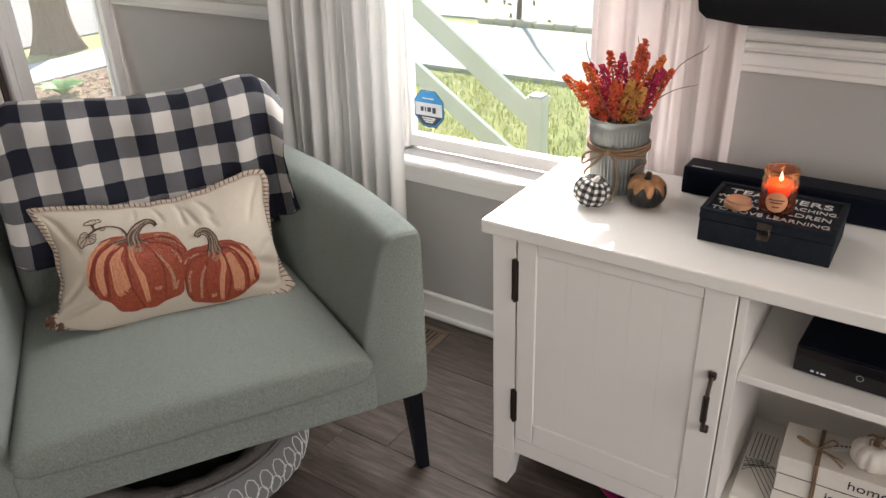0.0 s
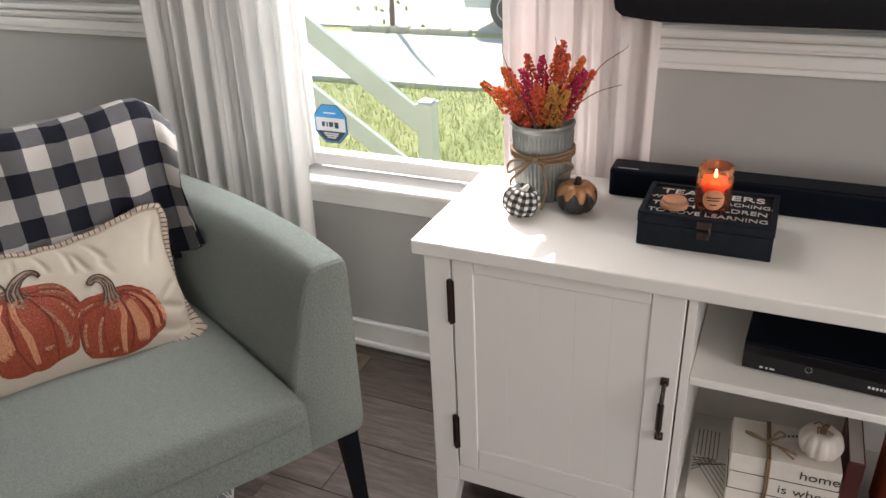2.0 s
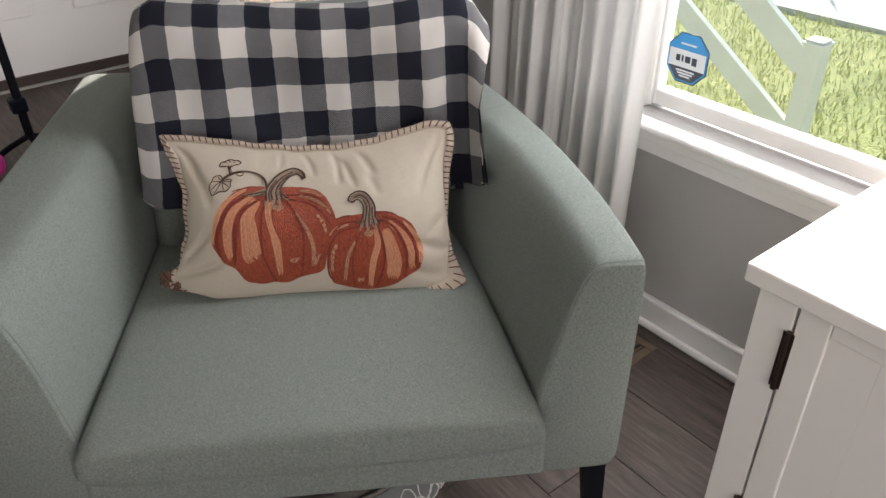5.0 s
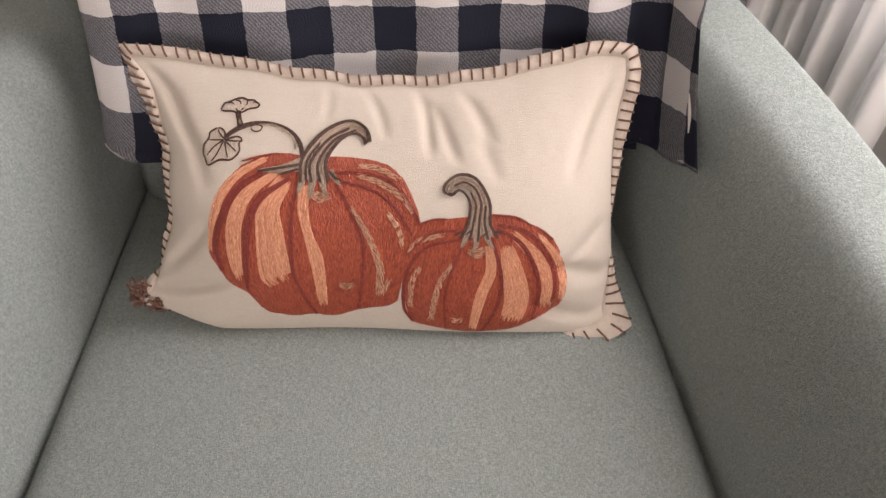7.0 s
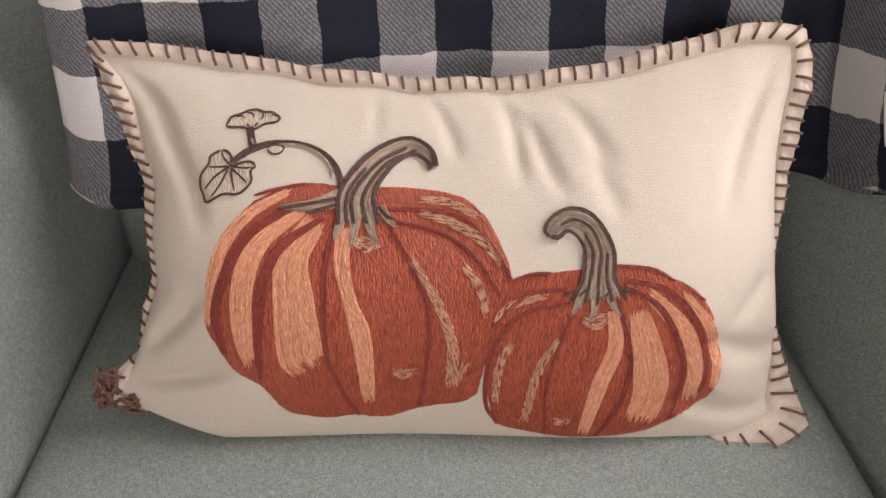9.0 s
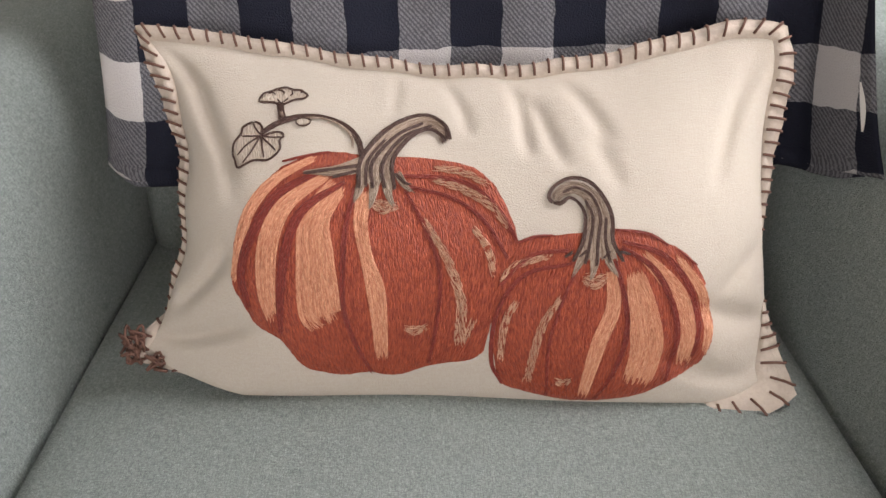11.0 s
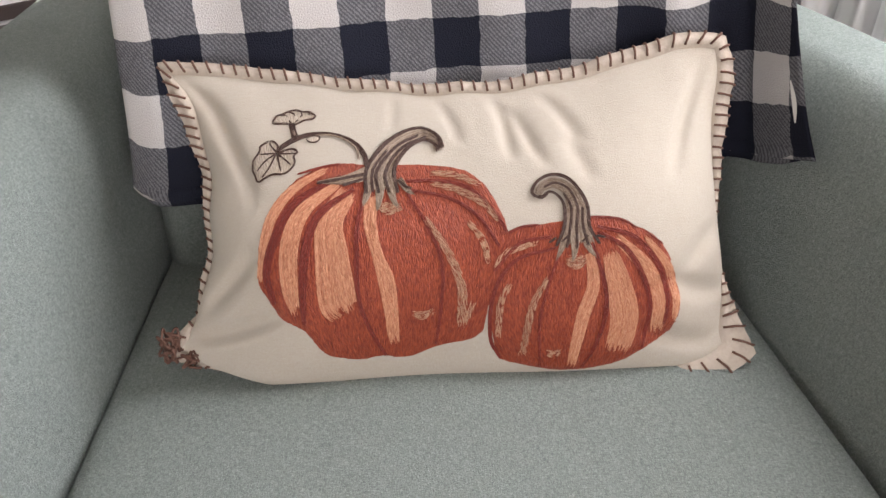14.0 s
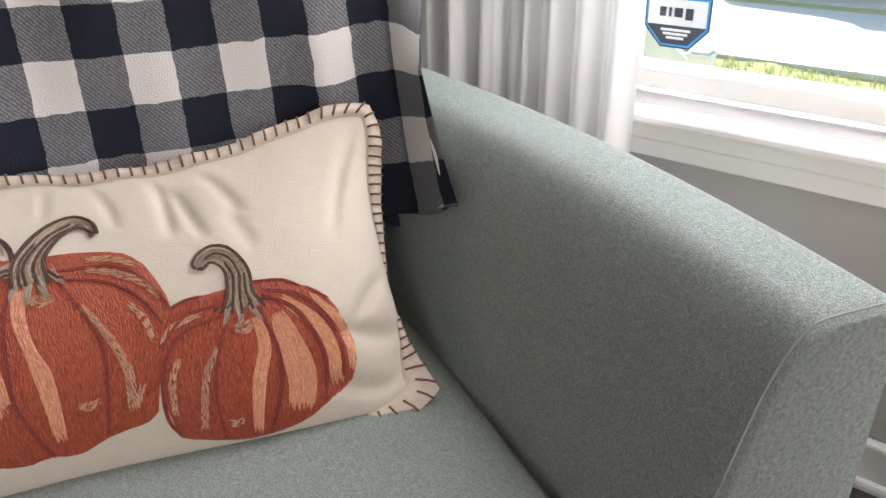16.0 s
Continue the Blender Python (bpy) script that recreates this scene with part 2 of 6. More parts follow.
ELECTRONICS = mat("black_plastic", (0.004, 0.006, 0.011), 0.45, var=((30, 0.2),), bump=((600, 0.0002),), spec=0.08)
GLOSSBLACK = mat("gloss_black_plastic", (0.006, 0.006, 0.008), 0.08)
SCREEN = mat("dark_screen", (0.006, 0.008, 0.011), 0.12)
INK = mat("black_ink", (0.02, 0.02, 0.02), 0.7)
LOGO = mat("pale_print", (0.6, 0.6, 0.6), 0.5)
BOXWOOD = mat("black_painted_wood", (0.007, 0.010, 0.016), 0.65, spec=0.1, other=(0.03, 0.033, 0.038), var=((12, 0.2), (90, 0.2)), bump=((120, 0.0005),))
LETTER = mat("white_lettering", (0.62, 0.61, 0.58), 0.7, var=((200, 0.3),))
WAX = mat("orange_wax", (0.70, 0.13, 0.05), 0.5)
# Emission stands in for the flame's light glowing through the wax.
WAX.node_tree.nodes["Principled BSDF"].inputs["Emission Color"].default_value = (1.0, 0.12, 0.03, 1)
WAX.node_tree.nodes["Principled BSDF"].inputs["Emission Strength"].default_value = 0.12
FLAME = glow_material("flame", (1.0, 0.72, 0.32), 7.0)
# Orange base puts the glow from inside the jar into the paper.
KRAFT = mat("kraft_label", (0.72, 0.34, 0.18), 0.8, var=((120, 0.3),), trans=0.2)
CORK = mat("wooden_lid", (0.48, 0.25, 0.14), 0.7, other=(0.3, 0.14, 0.07), var=((25, 0.5), (150, 0.4)), stretch=(1, 6, 1))
GOLD = mat("copper_gold_paint", (0.42, 0.215, 0.10), 0.42, 0.6, var=((60, 0.4),))
BLACKPAINT = mat("black_pumpkin_paint", (0.015, 0.014, 0.014), 0.35, var=((60, 0.4),))
WHITEPUMPKIN = mat("white_pumpkin_resin", (0.76, 0.71, 0.65), 0.6, other=(0.6, 0.5, 0.42), var=((30, 0.2), (120, 0.15)))
TWIG = mat("dry_stem", (0.17, 0.095, 0.055), 0.8, var=((60, 0.5),))
ORANGE = mat("orange_blossom", (0.80, 0.20, 0.035), 0.75, other=(0.5, 0.08, 0.02), var=((90, 0.6),), trans=0.25)
CORAL = mat("coral_blossom", (0.72, 0.12, 0.045), 0.75, other=(0.42, 0.04, 0.03), var=((90, 0.6),), trans=0.25)
CRIMSON = mat("crimson_blossom", (0.60, 0.025, 0.11), 0.75, other=(0.25, 0.01, 0.03), var=((90, 0.6),), trans=0.25)
OCHRE = mat("ochre_blossom", (0.66, 0.32, 0.08), 0.75, other=(0.4, 0.16, 0.03), var=((90, 0.6),), trans=0.25)
BOOKCREAM = mat("painted_book_wood", (0.72, 0.68, 0.62), 0.6, other=(0.55, 0.5, 0.43), var=((20, 0.3), (120, 0.2)), bump=((90, 0.0004),))
REDBOOK = mat("red_book_cloth", (0.42, 0.075, 0.035), 0.6, var=((60, 0.3),))
WINEBOOK = mat("wine_book_cloth", (0.10, 0.02, 0.018), 0.5, var=((60, 0.3),))
PAPER = mat("paper", (0.74, 0.71, 0.66), 0.8, var=((12, 0.15),))
VENT = mat("brown_register_metal", (0.17, 0.12, 0.085), 0.5, 0.4, var=((40, 0.3),))
BEDGREY = mat("grey_plush", (0.20, 0.185, 0.17), 0.98, other=(0.1, 0.09, 0.085), var=((30, 0.5), (200, 0.4)), bump=((120, 0.004), (400, 0.002)))
BEDDARK = mat("dark_plush", (0.022, 0.022, 0.024), 0.98, bump=((120, 0.004),))
BEDTRIM = mat("grey_patterned_fabric", (0.17, 0.18, 0.175), 0.9, var=((200, 0.3),), bump=((400, 0.0006),))
BEDLINE = mat("white_pattern_line", (0.62, 0.62, 0.6), 0.9)
MAGENTA = mat("magenta_plastic", (0.35, 0.012, 0.13), 0.35, var=((20, 0.2),))
PINK = mat("pink_rubber", (0.8, 0.05, 0.4), 0.4)
DOOR = mat("white_door_paint", (0.76, 0.745, 0.735), 0.4, other=(0.6, 0.58, 0.56), var=((1.5, 0.12), (30, 0.06)), bump=((80, 0.0003),))
WEATHER = mat("brown_black_weatherstrip", (0.045, 0.030, 0.026), 0.7)
BLUE = mat("blue_sticker", (0.03, 0.25, 0.55), 0.4)
STICKERWHITE = mat("white_sticker", (0.62, 0.64, 0.66), 0.4)
NAVY = mat("dark_sticker", (0.03, 0.04, 0.06), 0.4)
GRASS = mat("lawn_grass", (0.25, 0.30, 0.085), 0.95, other=(0.42, 0.39, 0.17), var=((0.9, 0.6), (6, 0.6), (60, 0.5)), bump=((40, 0.03),))
MULCH = mat("mulch_bed", (0.15, 0.085, 0.055), 0.95, other=(0.24, 0.17, 0.11), var=((3, 0.6), (25, 0.8)), bump=((25, 0.03),))
CONCRETE = mat("pale_concrete", (0.50, 0.495, 0.48), 0.85, var=((0.8, 0.2), (12, 0.25)), bump=((60, 0.003),))
ASPHALT = mat("grey_asphalt", (0.20, 0.20, 0.205), 0.9, var=((0.5, 0.3), (30, 0.3)), bump=((120, 0.003),))
KERB = mat("stone_kerb", (0.60, 0.54, 0.42), 0.9, var=((5, 0.4),), bump=((40, 0.004),))
RAILPAINT = mat("white_rail_paint", (0.72, 0.71, 0.68), 0.5, other=(0.5, 0.46, 0.4), var=((3, 0.3), (20, 0.2)))
BARK = mat("tree_bark", (0.21, 0.115, 0.068), 0.95, other=(0.12, 0.07, 0.048), var=((5, 0.5), (30, 0.8)), bump=((14, 0.04), (50, 0.015)), stretch=(3, 3, 0.5))
BLADE = mat("grass_blade", (0.27, 0.31, 0.085), 0.8, other=(0.34, 0.33, 0.13), var=((2, 0.6), (15, 0.5)), trans=0.3)
LEAF = mat("green_leaf", (0.11, 0.16, 0.045), 0.7, other=(0.16, 0.17, 0.04), var=((2, 0.6), (15, 0.5)), trans=0.3)
CARPAINT = mat("white_car_paint", (0.62, 0.63, 0.64), 0.3, coat=0.6)
TYRE = mat("tyre_rubber", (0.02, 0.02, 0.02), 0.85)
RIM = mat("alloy_rim", (0.35, 0.35, 0.36), 0.4, 0.7)
SIDING = mat("pale_siding", (0.6, 0.59, 0.56), 0.8, var=((2, 0.15),))


# ---- building helpers ----
def part(name, bm, material, parent=None, label="", smooth=False, kind=""):
    """Links a bmesh as one mesh object, under a thing or a part."""
    bmesh.ops.recalc_face_normals(bm, faces=bm.faces)
    me = bpy.data.meshes.new(name)
    bm.to_mesh(me)
    bm.free()
    if smooth:
        for p in me.polygons:
            p.use_smooth = True
    me.materials.append(material)
    ob = new(name, me)
    ob.parent = parent
    if label or kind:
        tagged(ob, label, kind=kind)
    return ob


def thing(name, label, category, m=None, group="", kind=""):
    ob = new(name)
    ob.empty_display_size = 0.05
    ob.matrix_world = m or Matrix()
    return tagged(ob, label, category, group, kind)


def box(bm, x0, x1, y0, y1, z0, z1, bevel=0.0, seg=2):
    vs = [bm.verts.new((x, y, z)) for x in (x0, x1) for y in (y0, y1) for z in (z0, z1)]
    fs = [bm.faces.new([vs[i] for i in f]) for f in ((0, 1, 3, 2), (4, 6, 7, 5), (0, 4, 5, 1), (2, 3, 7, 6), (0, 2, 6, 4), (1, 5, 7, 3))]
    if bevel:
        es = {ed for f in fs for ed in f.edges}
        bmesh.ops.bevel(bm, geom=list(es), offset=bevel, segments=seg, profile=0.5, affect="EDGES")
    return bm


def box_bm(*args, **kw):
    return box(bmesh.new(), *args, **kw)


def surf(bm, nu, nv, fn, wrap_u=False, wrap_v=False, uv=None):
    """A grid surface: fn(u, v) gives the place for u, v from 0 to 1."""
    g = [[bm.verts.new(fn(i / nu, j / nv)) for j in range(nv if wrap_v else nv + 1)] for i in range(nu if wrap_u else nu + 1)]
    layer = bm.loops.layers.uv.verify() if uv else None
    for i in range(nu):
        for j in range(nv):
            idx = [(i, j), (i + 1, j), (i + 1, j + 1), (i, j + 1)]
            f = bm.faces.new([g[p % len(g)][q % len(g[0])] for p, q in idx])
            if uv:
                for lp, (p, q) in zip(f.loops, idx):
                    lp[layer].uv = uv(p / nu, q / nv)
    return bm


def lathe(bm, profile, seg=32, centre=(0, 0, 0), ripple=None):
    """Turns (radius, height) pairs round a vertical axis."""
    n = len(profile) - 1
    cx, cy, cz = centre

    def fn(u, v):
        r, z = profile[min(n, round(v * n))]
        a = u * 2 * math.pi
        if ripple:
            r = r * ripple(a, z)
        return (cx + r * math.cos(a), cy + r * math.sin(a), cz + z)

    return surf(bm, seg, n, fn, wrap_u=True)


def spline(points, steps=8):
    """A smooth line through points of any width (Catmull-Rom)."""
    p = [np.array(q, float) for q in points]
    p = [2 * p[0] - p[1]] + p + [2 * p[-1] - p[-2]]
    out = []
    for i in range(1, len(p) - 2):
        for k in range(steps):
            t = k / steps
            out.append(0.5 * (2 * p[i] + (p[i + 1] - p[i - 1]) * t + (2 * p[i - 1] - 5 * p[i] + 4 * p[i + 1] - p[i + 2]) * t * t + (3 * p[i] - p[i - 1] - 3 * p[i + 1] + p[i + 2]) * t**3))
    return out + [p[-2]]


def tube(bm, points, radius, seg=8, end=None):
    """A round bar along points; radius may taper to end."""
    pts = [Vector(q) for q in points]
    rings = []
    up = Vector((0.13, 0.21, 0.97))
    for i, q in enumerate(pts):
        d = (pts[min(i + 1, len(pts) - 1)] - pts[max(i - 1, 0)]).normalized()
        s = d.cross(up)
        s = s.normalized() if s.length > 1e-4 else d.cross(Vector((1, 0, 0))).normalized()
        w = s.cross(d)
        r = radius if end is None else radius + (end - radius) * i / max(1, len(pts) - 1)
        rings.append([bm.verts.new(q + r * (math.cos(k * 2 * math.pi / seg) * s + math.sin(k * 2 * math.pi / seg) * w)) for k in range(seg)])
    for a, b in zip(rings, rings[1:]):
        for k in range(seg):
            bm.faces.new((a[k], a[(k + 1) % seg], b[(k + 1) % seg], b[k]))
    bm.faces.new(rings[0][::-1])
    bm.faces.new(rings[-1])
    return bm


def tube_bm(points, radius, seg=8, end=None):
    return tube(bmesh.new(), points, radius, seg, end)


def lettering(name, text, size, m, material, parent, extrude=0.0006, squash=1.0):
    """Raised letters in the built-in font, as a mesh in the plane of m."""
    c = bpy.data.curves.new(name, "FONT")
    c.body, c.size, c.extrude, c.align_x, c.align_y = text, size, extrude, "CENTER", "CENTER"
    ob = new(name, c)
    me = bpy.data.meshes.new_from_object(ob.evaluated_get(bpy.context.evaluated_depsgraph_get()))
    bpy.data.objects.remove(ob)
    me.transform(m @ Matrix.Diagonal((squash, 1, 1, 1)))
    me.materials.clear()
    me.materials.append(material)
    out = new(name, me)
    out.parent = parent
    return out


# ---- the room's structure ----
def structure(name, bm, material, label="", smooth=False, parent=None):
    return part(name, bm, material, parent, label, smooth, kind="structure")


X0, X1, Y0, Y1, TOP = -2.8, 3.0, -3.0, 2.11, 2.5
WX0, WX1, WZ0, WZ1 = -1.50, -0.66, 0.555, 2.02

bm = bmesh.new()
box(bm, X0 - 0.005, WX0, Y1, Y1 + 0.095, -1.0, TOP)
box(bm, WX1, X1 + 0.15, Y1, Y1 + 0.095, -1.0, TOP)
box(bm, WX0, WX1, Y1, Y1 + 0.095, -1.0, WZ0)
box(bm, WX0, WX1, Y1, Y1 + 0.095, WZ1, TOP)
structure("wall_north", bm, WALL, "grey painted wall with chair rail and a window")

SY0, SY1, DY0, DY1, LAND = 1.735, 2.06, 0.74, 1.66, 0.48
bm = bmesh.new()
box(bm, X0 - 0.15, X0, DY1, SY0, 0, TOP)
box(bm, X0 - 0.15, X0, Y0 - 0.15, DY0, 0, TOP)
box(bm, X0 - 0.15, X0, SY0, Y1, 0, LAND + 0.03)
box(bm, X0 - 0.15, X0, SY0, Y1, 2.4, TOP)
box(bm, X0 - 0.15, X0, DY0, DY1, 0, LAND)
box(bm, X0 - 0.15, X0, DY0, DY1, 2.46, TOP)
structure("wall_west", bm, WALL, "grey painted wall beside the front door")

# Unseen walls; their openings are added to hold the fill lamps.
bm = bmesh.new()
box(bm, X1, X1 + 0.15, Y0 - 0.15, -0.65, 0, TOP)
box(bm, X1, X1 + 0.15, 1.05, Y1, 0, TOP)
box(bm, X1, X1 + 0.15, -0.65, 1.05, 0, 0.75)
box(bm, X1, X1 + 0.15, -0.65, 1.05, 2.25, TOP)
structure("wall_east", bm, WALL, "grey painted wall with an opening added for fill light")
bm = bmesh.new()
box(bm, X0, 0.9, Y0 - 0.15, Y0, 0, TOP)
box(bm, 2.7, X1, Y0 - 0.15, Y0, 0, TOP)
box(bm, 0.9, 2.7, Y0 - 0.15, Y0, 0, 0.7)
box(bm, 0.9, 2.7, Y0 - 0.15, Y0, 2.2, TOP)
structure("wall_south", bm, WALL, "grey painted wall with a wide opening added for fill light")
structure("ceiling", box_bm(X0 - 0.15, X1 + 0.15, Y0 - 0.15, Y1 + 0.2, TOP, TOP + 0.12), CEILING, "plain white ceiling")

# Baseboard, chair rail.
bm = bmesh.new()
box(bm, X0, X1, Y1 - 0.014, Y1 - 0.001, 0.0, 0.086, 0.003)
box(bm, X0, X1, Y1 - 0.024, Y1 - 0.001, 0.0, 0.022, 0.008)
box(bm, X0, X1, Y1 - 0.019, Y1 - 0.001, 0.079, 0.094, 0.005)
structure("baseboard", bm, WHITE, "white moulded baseboard")


def chair_rail(name, x0, x1):
    bm = bmesh.new()
    for z0, z1, d in ((0.917, 0.934, 0.018), (0.934, 0.962, 0.030), (0.962, 0.972, 0.022), (0.972, 0.986, 0.038), (0.986, 0.993, 0.030), (0.993, 1.008, 0.050)):
        box(bm, x0, x1, Y1 - d, Y1 - 0.001, z0, z1, 0.004)
    structure(name, bm, WHITE, "white stepped chair rail moulding")


chair_rail("trim_east", WX1 + 0.07, X1)
chair_rail("trim_west", X0 + 0.02, WX0 - 0.07)


# The window: casing, jambs, sash, stool and apron, panes.
def window():
    w = thing("window_1", "white double-hung window above a deep sill", "window", kind="structure")
    bm = bmesh.new()
    for x0, x1 in ((WX0 - 0.065, WX0 + 0.004), (WX1 - 0.004, WX1 + 0.065)):
        box(bm, x0, x1, Y1 - 0.02, Y1 - 0.001, WZ0, WZ1 + 0.065, 0.004)
    box(bm, WX0 + 0.004, WX1 - 0.004, Y1 - 0.02, Y1 - 0.001, WZ1 - 0.004, WZ1 + 0.065, 0.004)
    part("casing", bm, WHITE, w)
    bm = bmesh.new()
    for x0, x1 in ((WX0, WX0 + 0.012), (WX1 - 0.012, WX1)):
        box(bm, x0, x1, Y1, Y1 + 0.09, WZ0 + 0.002, WZ1, 0.002)
    box(bm, WX0 + 0.012, WX1 - 0.012, Y1, Y1 + 0.09, WZ1 - 0.012, WZ1, 0.002)
    for y0, y1 in ((Y1 + 0.034, Y1 + 0.043), (Y1 + 0.079, Y1 + 0.088)):
        box(bm, WX0 + 0.012, WX0 + 0.024, y0, y1, WZ0 + 0.01, WZ1 - 0.012)
        box(bm, WX1 - 0.024, WX1 - 0.012, y0, y1, WZ0 + 0.01, WZ1 - 0.012)
    part("jamb", bm, WHITE, w)
    for name, z0, z1, y in (("lower_sash", 0.566, 1.30, Y1 + 0.045), ("upper_sash", 1.305, WZ1 - 0.014, Y1 + 0.047)):
        bm = bmesh.new()
        a, b = WX0 + 0.013, WX1 - 0.013
        box(bm, a, a + 0.02, y, y + 0.032, z0, z1, 0.003)
        box(bm, b - 0.02, b, y, y + 0.032, z0, z1, 0.003)
        box(bm, a + 0.02, b - 0.02, y, y + 0.032, z0, z0 + 0.04, 0.003)
        box(bm, a + 0.02, b - 0.02, y, y + 0.032, z1 - 0.035, z1, 0.003)
        box(bm, a + 0.02, b - 0.02, y - 0.006, y, z0 + 0.03, z0 + 0.04, 0.002)
        sash = part(name, bm, WHITE, w)
        pane = part("pane", box_bm(a + 0.018, b - 0.018, y + 0.014, y + 0.018, z0 + 0.036, z1 - 0.03), GLASS, sash, "clear glass pane")
        pane.visible_shadow = False
    bm = bmesh.new()
    box(bm, WX0 - 0.10, WX1 + 0.10, Y1 - 0.045, Y1 + 0.09, 0.536, 0.5545, 0.006)
    part("sill", bm, WHITE, w)
    bm = bmesh.new()
    box(bm, WX0 - 0.09, WX1 + 0.09, Y1 - 0.022, Y1 - 0.001, 0.505, 0.5355, 0.004)
    box(bm, WX0 - 0.09, WX1 + 0.09, Y1 - 0.013, Y1 - 0.001, 0.474, 0.5045, 0.003)
    part("apron", bm, WHITE, w)


window()


def sticker():
    """An eight-sided sign stuck on the pane; its lettering is drawn as bars."""
    s = thing("window_sticker", "blue, white and black octagonal sticker on the window pane", "sticker", Matrix.Translation((-1.408, Y1 + 0.056, 0.688)))
    r, hgt = 0.053, 0.056
    corner = [(-r, -0.46 * hgt), (-0.46 * r, -hgt), (0.46 * r, -hgt), (r, -0.46 * hgt), (r, 0.46 * hgt), (0.46 * r, hgt), (-0.46 * r, hgt), (-r, 0.46 * hgt)]

    def octagon(name, k, y, material, low=-9, high=9):
        bm = bmesh.new()
        cut = []
        for i in range(64):
            q = i / 8
            a, b = corner[int(q) % 8], corner[(int(q) + 1) % 8]
            x, z = (a[j] + (b[j] - a[j]) * (q % 1) for j in (0, 1))
            cut.append((k * x, min(max(k * z, low), high)))
        front = [bm.verts.new((x, y, z)) for x, z in cut]
        back = [bm.verts.new((x, y + 0.0008, z)) for x, z in cut]
        bm.faces.new(front)
        bm.faces.new(back[::-1])
        for i in range(64):
            bm.faces.new((front[i], front[(i + 1) % 64], back[(i + 1) % 64], back[i]))
        bmesh.ops.remove_doubles(bm, verts=bm.verts, dist=1e-6)
        part(name, bm, material, s)

    octagon("border", 1.0, 0.0, NAVY)
    octagon("rim", 0.95, -0.001, BLUE)
    octagon("upper_field", 0.89, -0.002, BLUE, low=0.018)
    octagon("middle_field", 0.89, -0.002, STICKERWHITE, low=-0.021, high=0.0178)
    octagon("lower_field", 0.89, -0.002, NAVY, high=-0.0212)
    for x0, x1, z0, z1 in ((-0.028, -0.018, -0.008, 0.006), (-0.013, -0.009, -0.008, 0.006), (-0.004, 0.009, -0.008, 0.006), (0.014, 0.026, -0.011, 0.006)):
        part("lettering_bar", box_bm(x0, x1, -0.0032, -0.002, z0, z1), NAVY, s)
    for z, half in ((0.032, 0.02), (-0.028, 0.024), (-0.034, 0.02), (-0.040, 0.014)):
        part("small_print_bar", box_bm(-half, half, -0.0032, -0.002, z - 0.0018, z + 0.0018), STICKERWHITE, s)


sticker()


# Front door, sidelight and the raised landing before them.
def entry():
    d = thing("door_1", "white panelled front door with black weatherstrip", "door", kind="structure")
    y0, y1, z0 = DY0 + 0.02, DY1 - 0.022, LAND + 0.016
    bm = box_bm(X0 - 0.06, X0 - 0.02, y0, y1, z0, 2.44, 0.003)
    leaf = part("leaf", bm, DOOR, d)
    mid = (y0 + y1) / 2
    for ya, yb in ((y0 + 0.12, mid - 0.055), (mid + 0.055, y1 - 0.105)):
        for za, zb in ((z0 + 0.17, z0 + 0.72), (z0 + 0.90, z0 + 1.48), (z0 + 1.6, z0 + 1.8)):
            bm = bmesh.new()
            for k, (grow, out) in enumerate(((0.0, 0.010), (0.018, 0.004), (0.034, 0.009))):
                box(bm, X0 - 0.0205, X0 - 0.02 + out, ya + grow, yb - grow, za + grow, zb - grow, 0.003 if k != 1 else 0.001)
            part("raised_panel", bm, DOOR, d)
    # Sweep strip; its dark colour also takes in the shade at the threshold.
    part("sweep", box_bm(X0 - 0.058, X0 - 0.012, y0, y1, LAND, z0 + 0.012, 0.002), WEATHER, d, "black rubber door sweep with the threshold shade")
    part("weatherstrip", box_bm(X0 - 0.05, X0 - 0.008, y1 + 0.001, y1 + 0.017, LAND, 2.44), WEATHER, d, "black weatherstrip in the door gap")
    part("corner_pad", box_bm(X0 - 0.019, X0 - 0.012, y1 - 0.032, y1 - 0.002, LAND + 0.15, LAND + 0.24, 0.002), BOOKCREAM, d, "beige felt corner pad")
    s = thing("window_2", "narrow sidelight window beside the front door", "window", kind="structure")
    bm = bmesh.new()
    box(bm, X0 - 0.01, X0 + 0.018, DY1 + 0.002, SY0 + 0.002, LAND, 2.46, 0.004)
    box(bm, X0 - 0.01, X0 + 0.026, DY1 + 0.022, SY0 - 0.022, LAND, 2.46, 0.004)
    box(bm, X0 - 0.01, X0 + 0.016, SY1 - 0.002, Y1 - 0.012, LAND, 2.46, 0.004)
    part("casing", bm, WHITE, s)
    bm = bmesh.new()
    box(bm, X0 - 0.035, X0 - 0.011, SY0 - 0.001, SY0 + 0.012, LAND + 0.032, 2.4)
    box(bm, X0 - 0.035, X0 - 0.011, SY1 - 0.002, Y1 - 0.001, LAND + 0.032, 2.4)
    box(bm, X0 - 0.035, X0 - 0.011, SY0 + 0.012, SY1 - 0.002, LAND + 0.032, LAND + 0.05)
    part("frame", bm, WHITE, s)
    pane = part("pane", box_bm(X0 - 0.022, X0 - 0.018, SY0 + 0.011, SY1 - 0.001, LAND + 0.048, 2.4), HAZY, s, "clear glass pane")
    pane.visible_shadow = False
    bm = bmesh.new()
    box(bm, X0 + 0.001, -2.235, Y0 + 0.001, Y1 - 0.03, 0.0, LAND - 0.022)
    box(bm, X0 + 0.001, -2.21, Y0 + 0.001, Y1 - 0.03, LAND - 0.02, LAND - 0.003, 0.004)
    structure("landing", bm, FLOOR, "raised entry landing of dark wood boards")


entry()


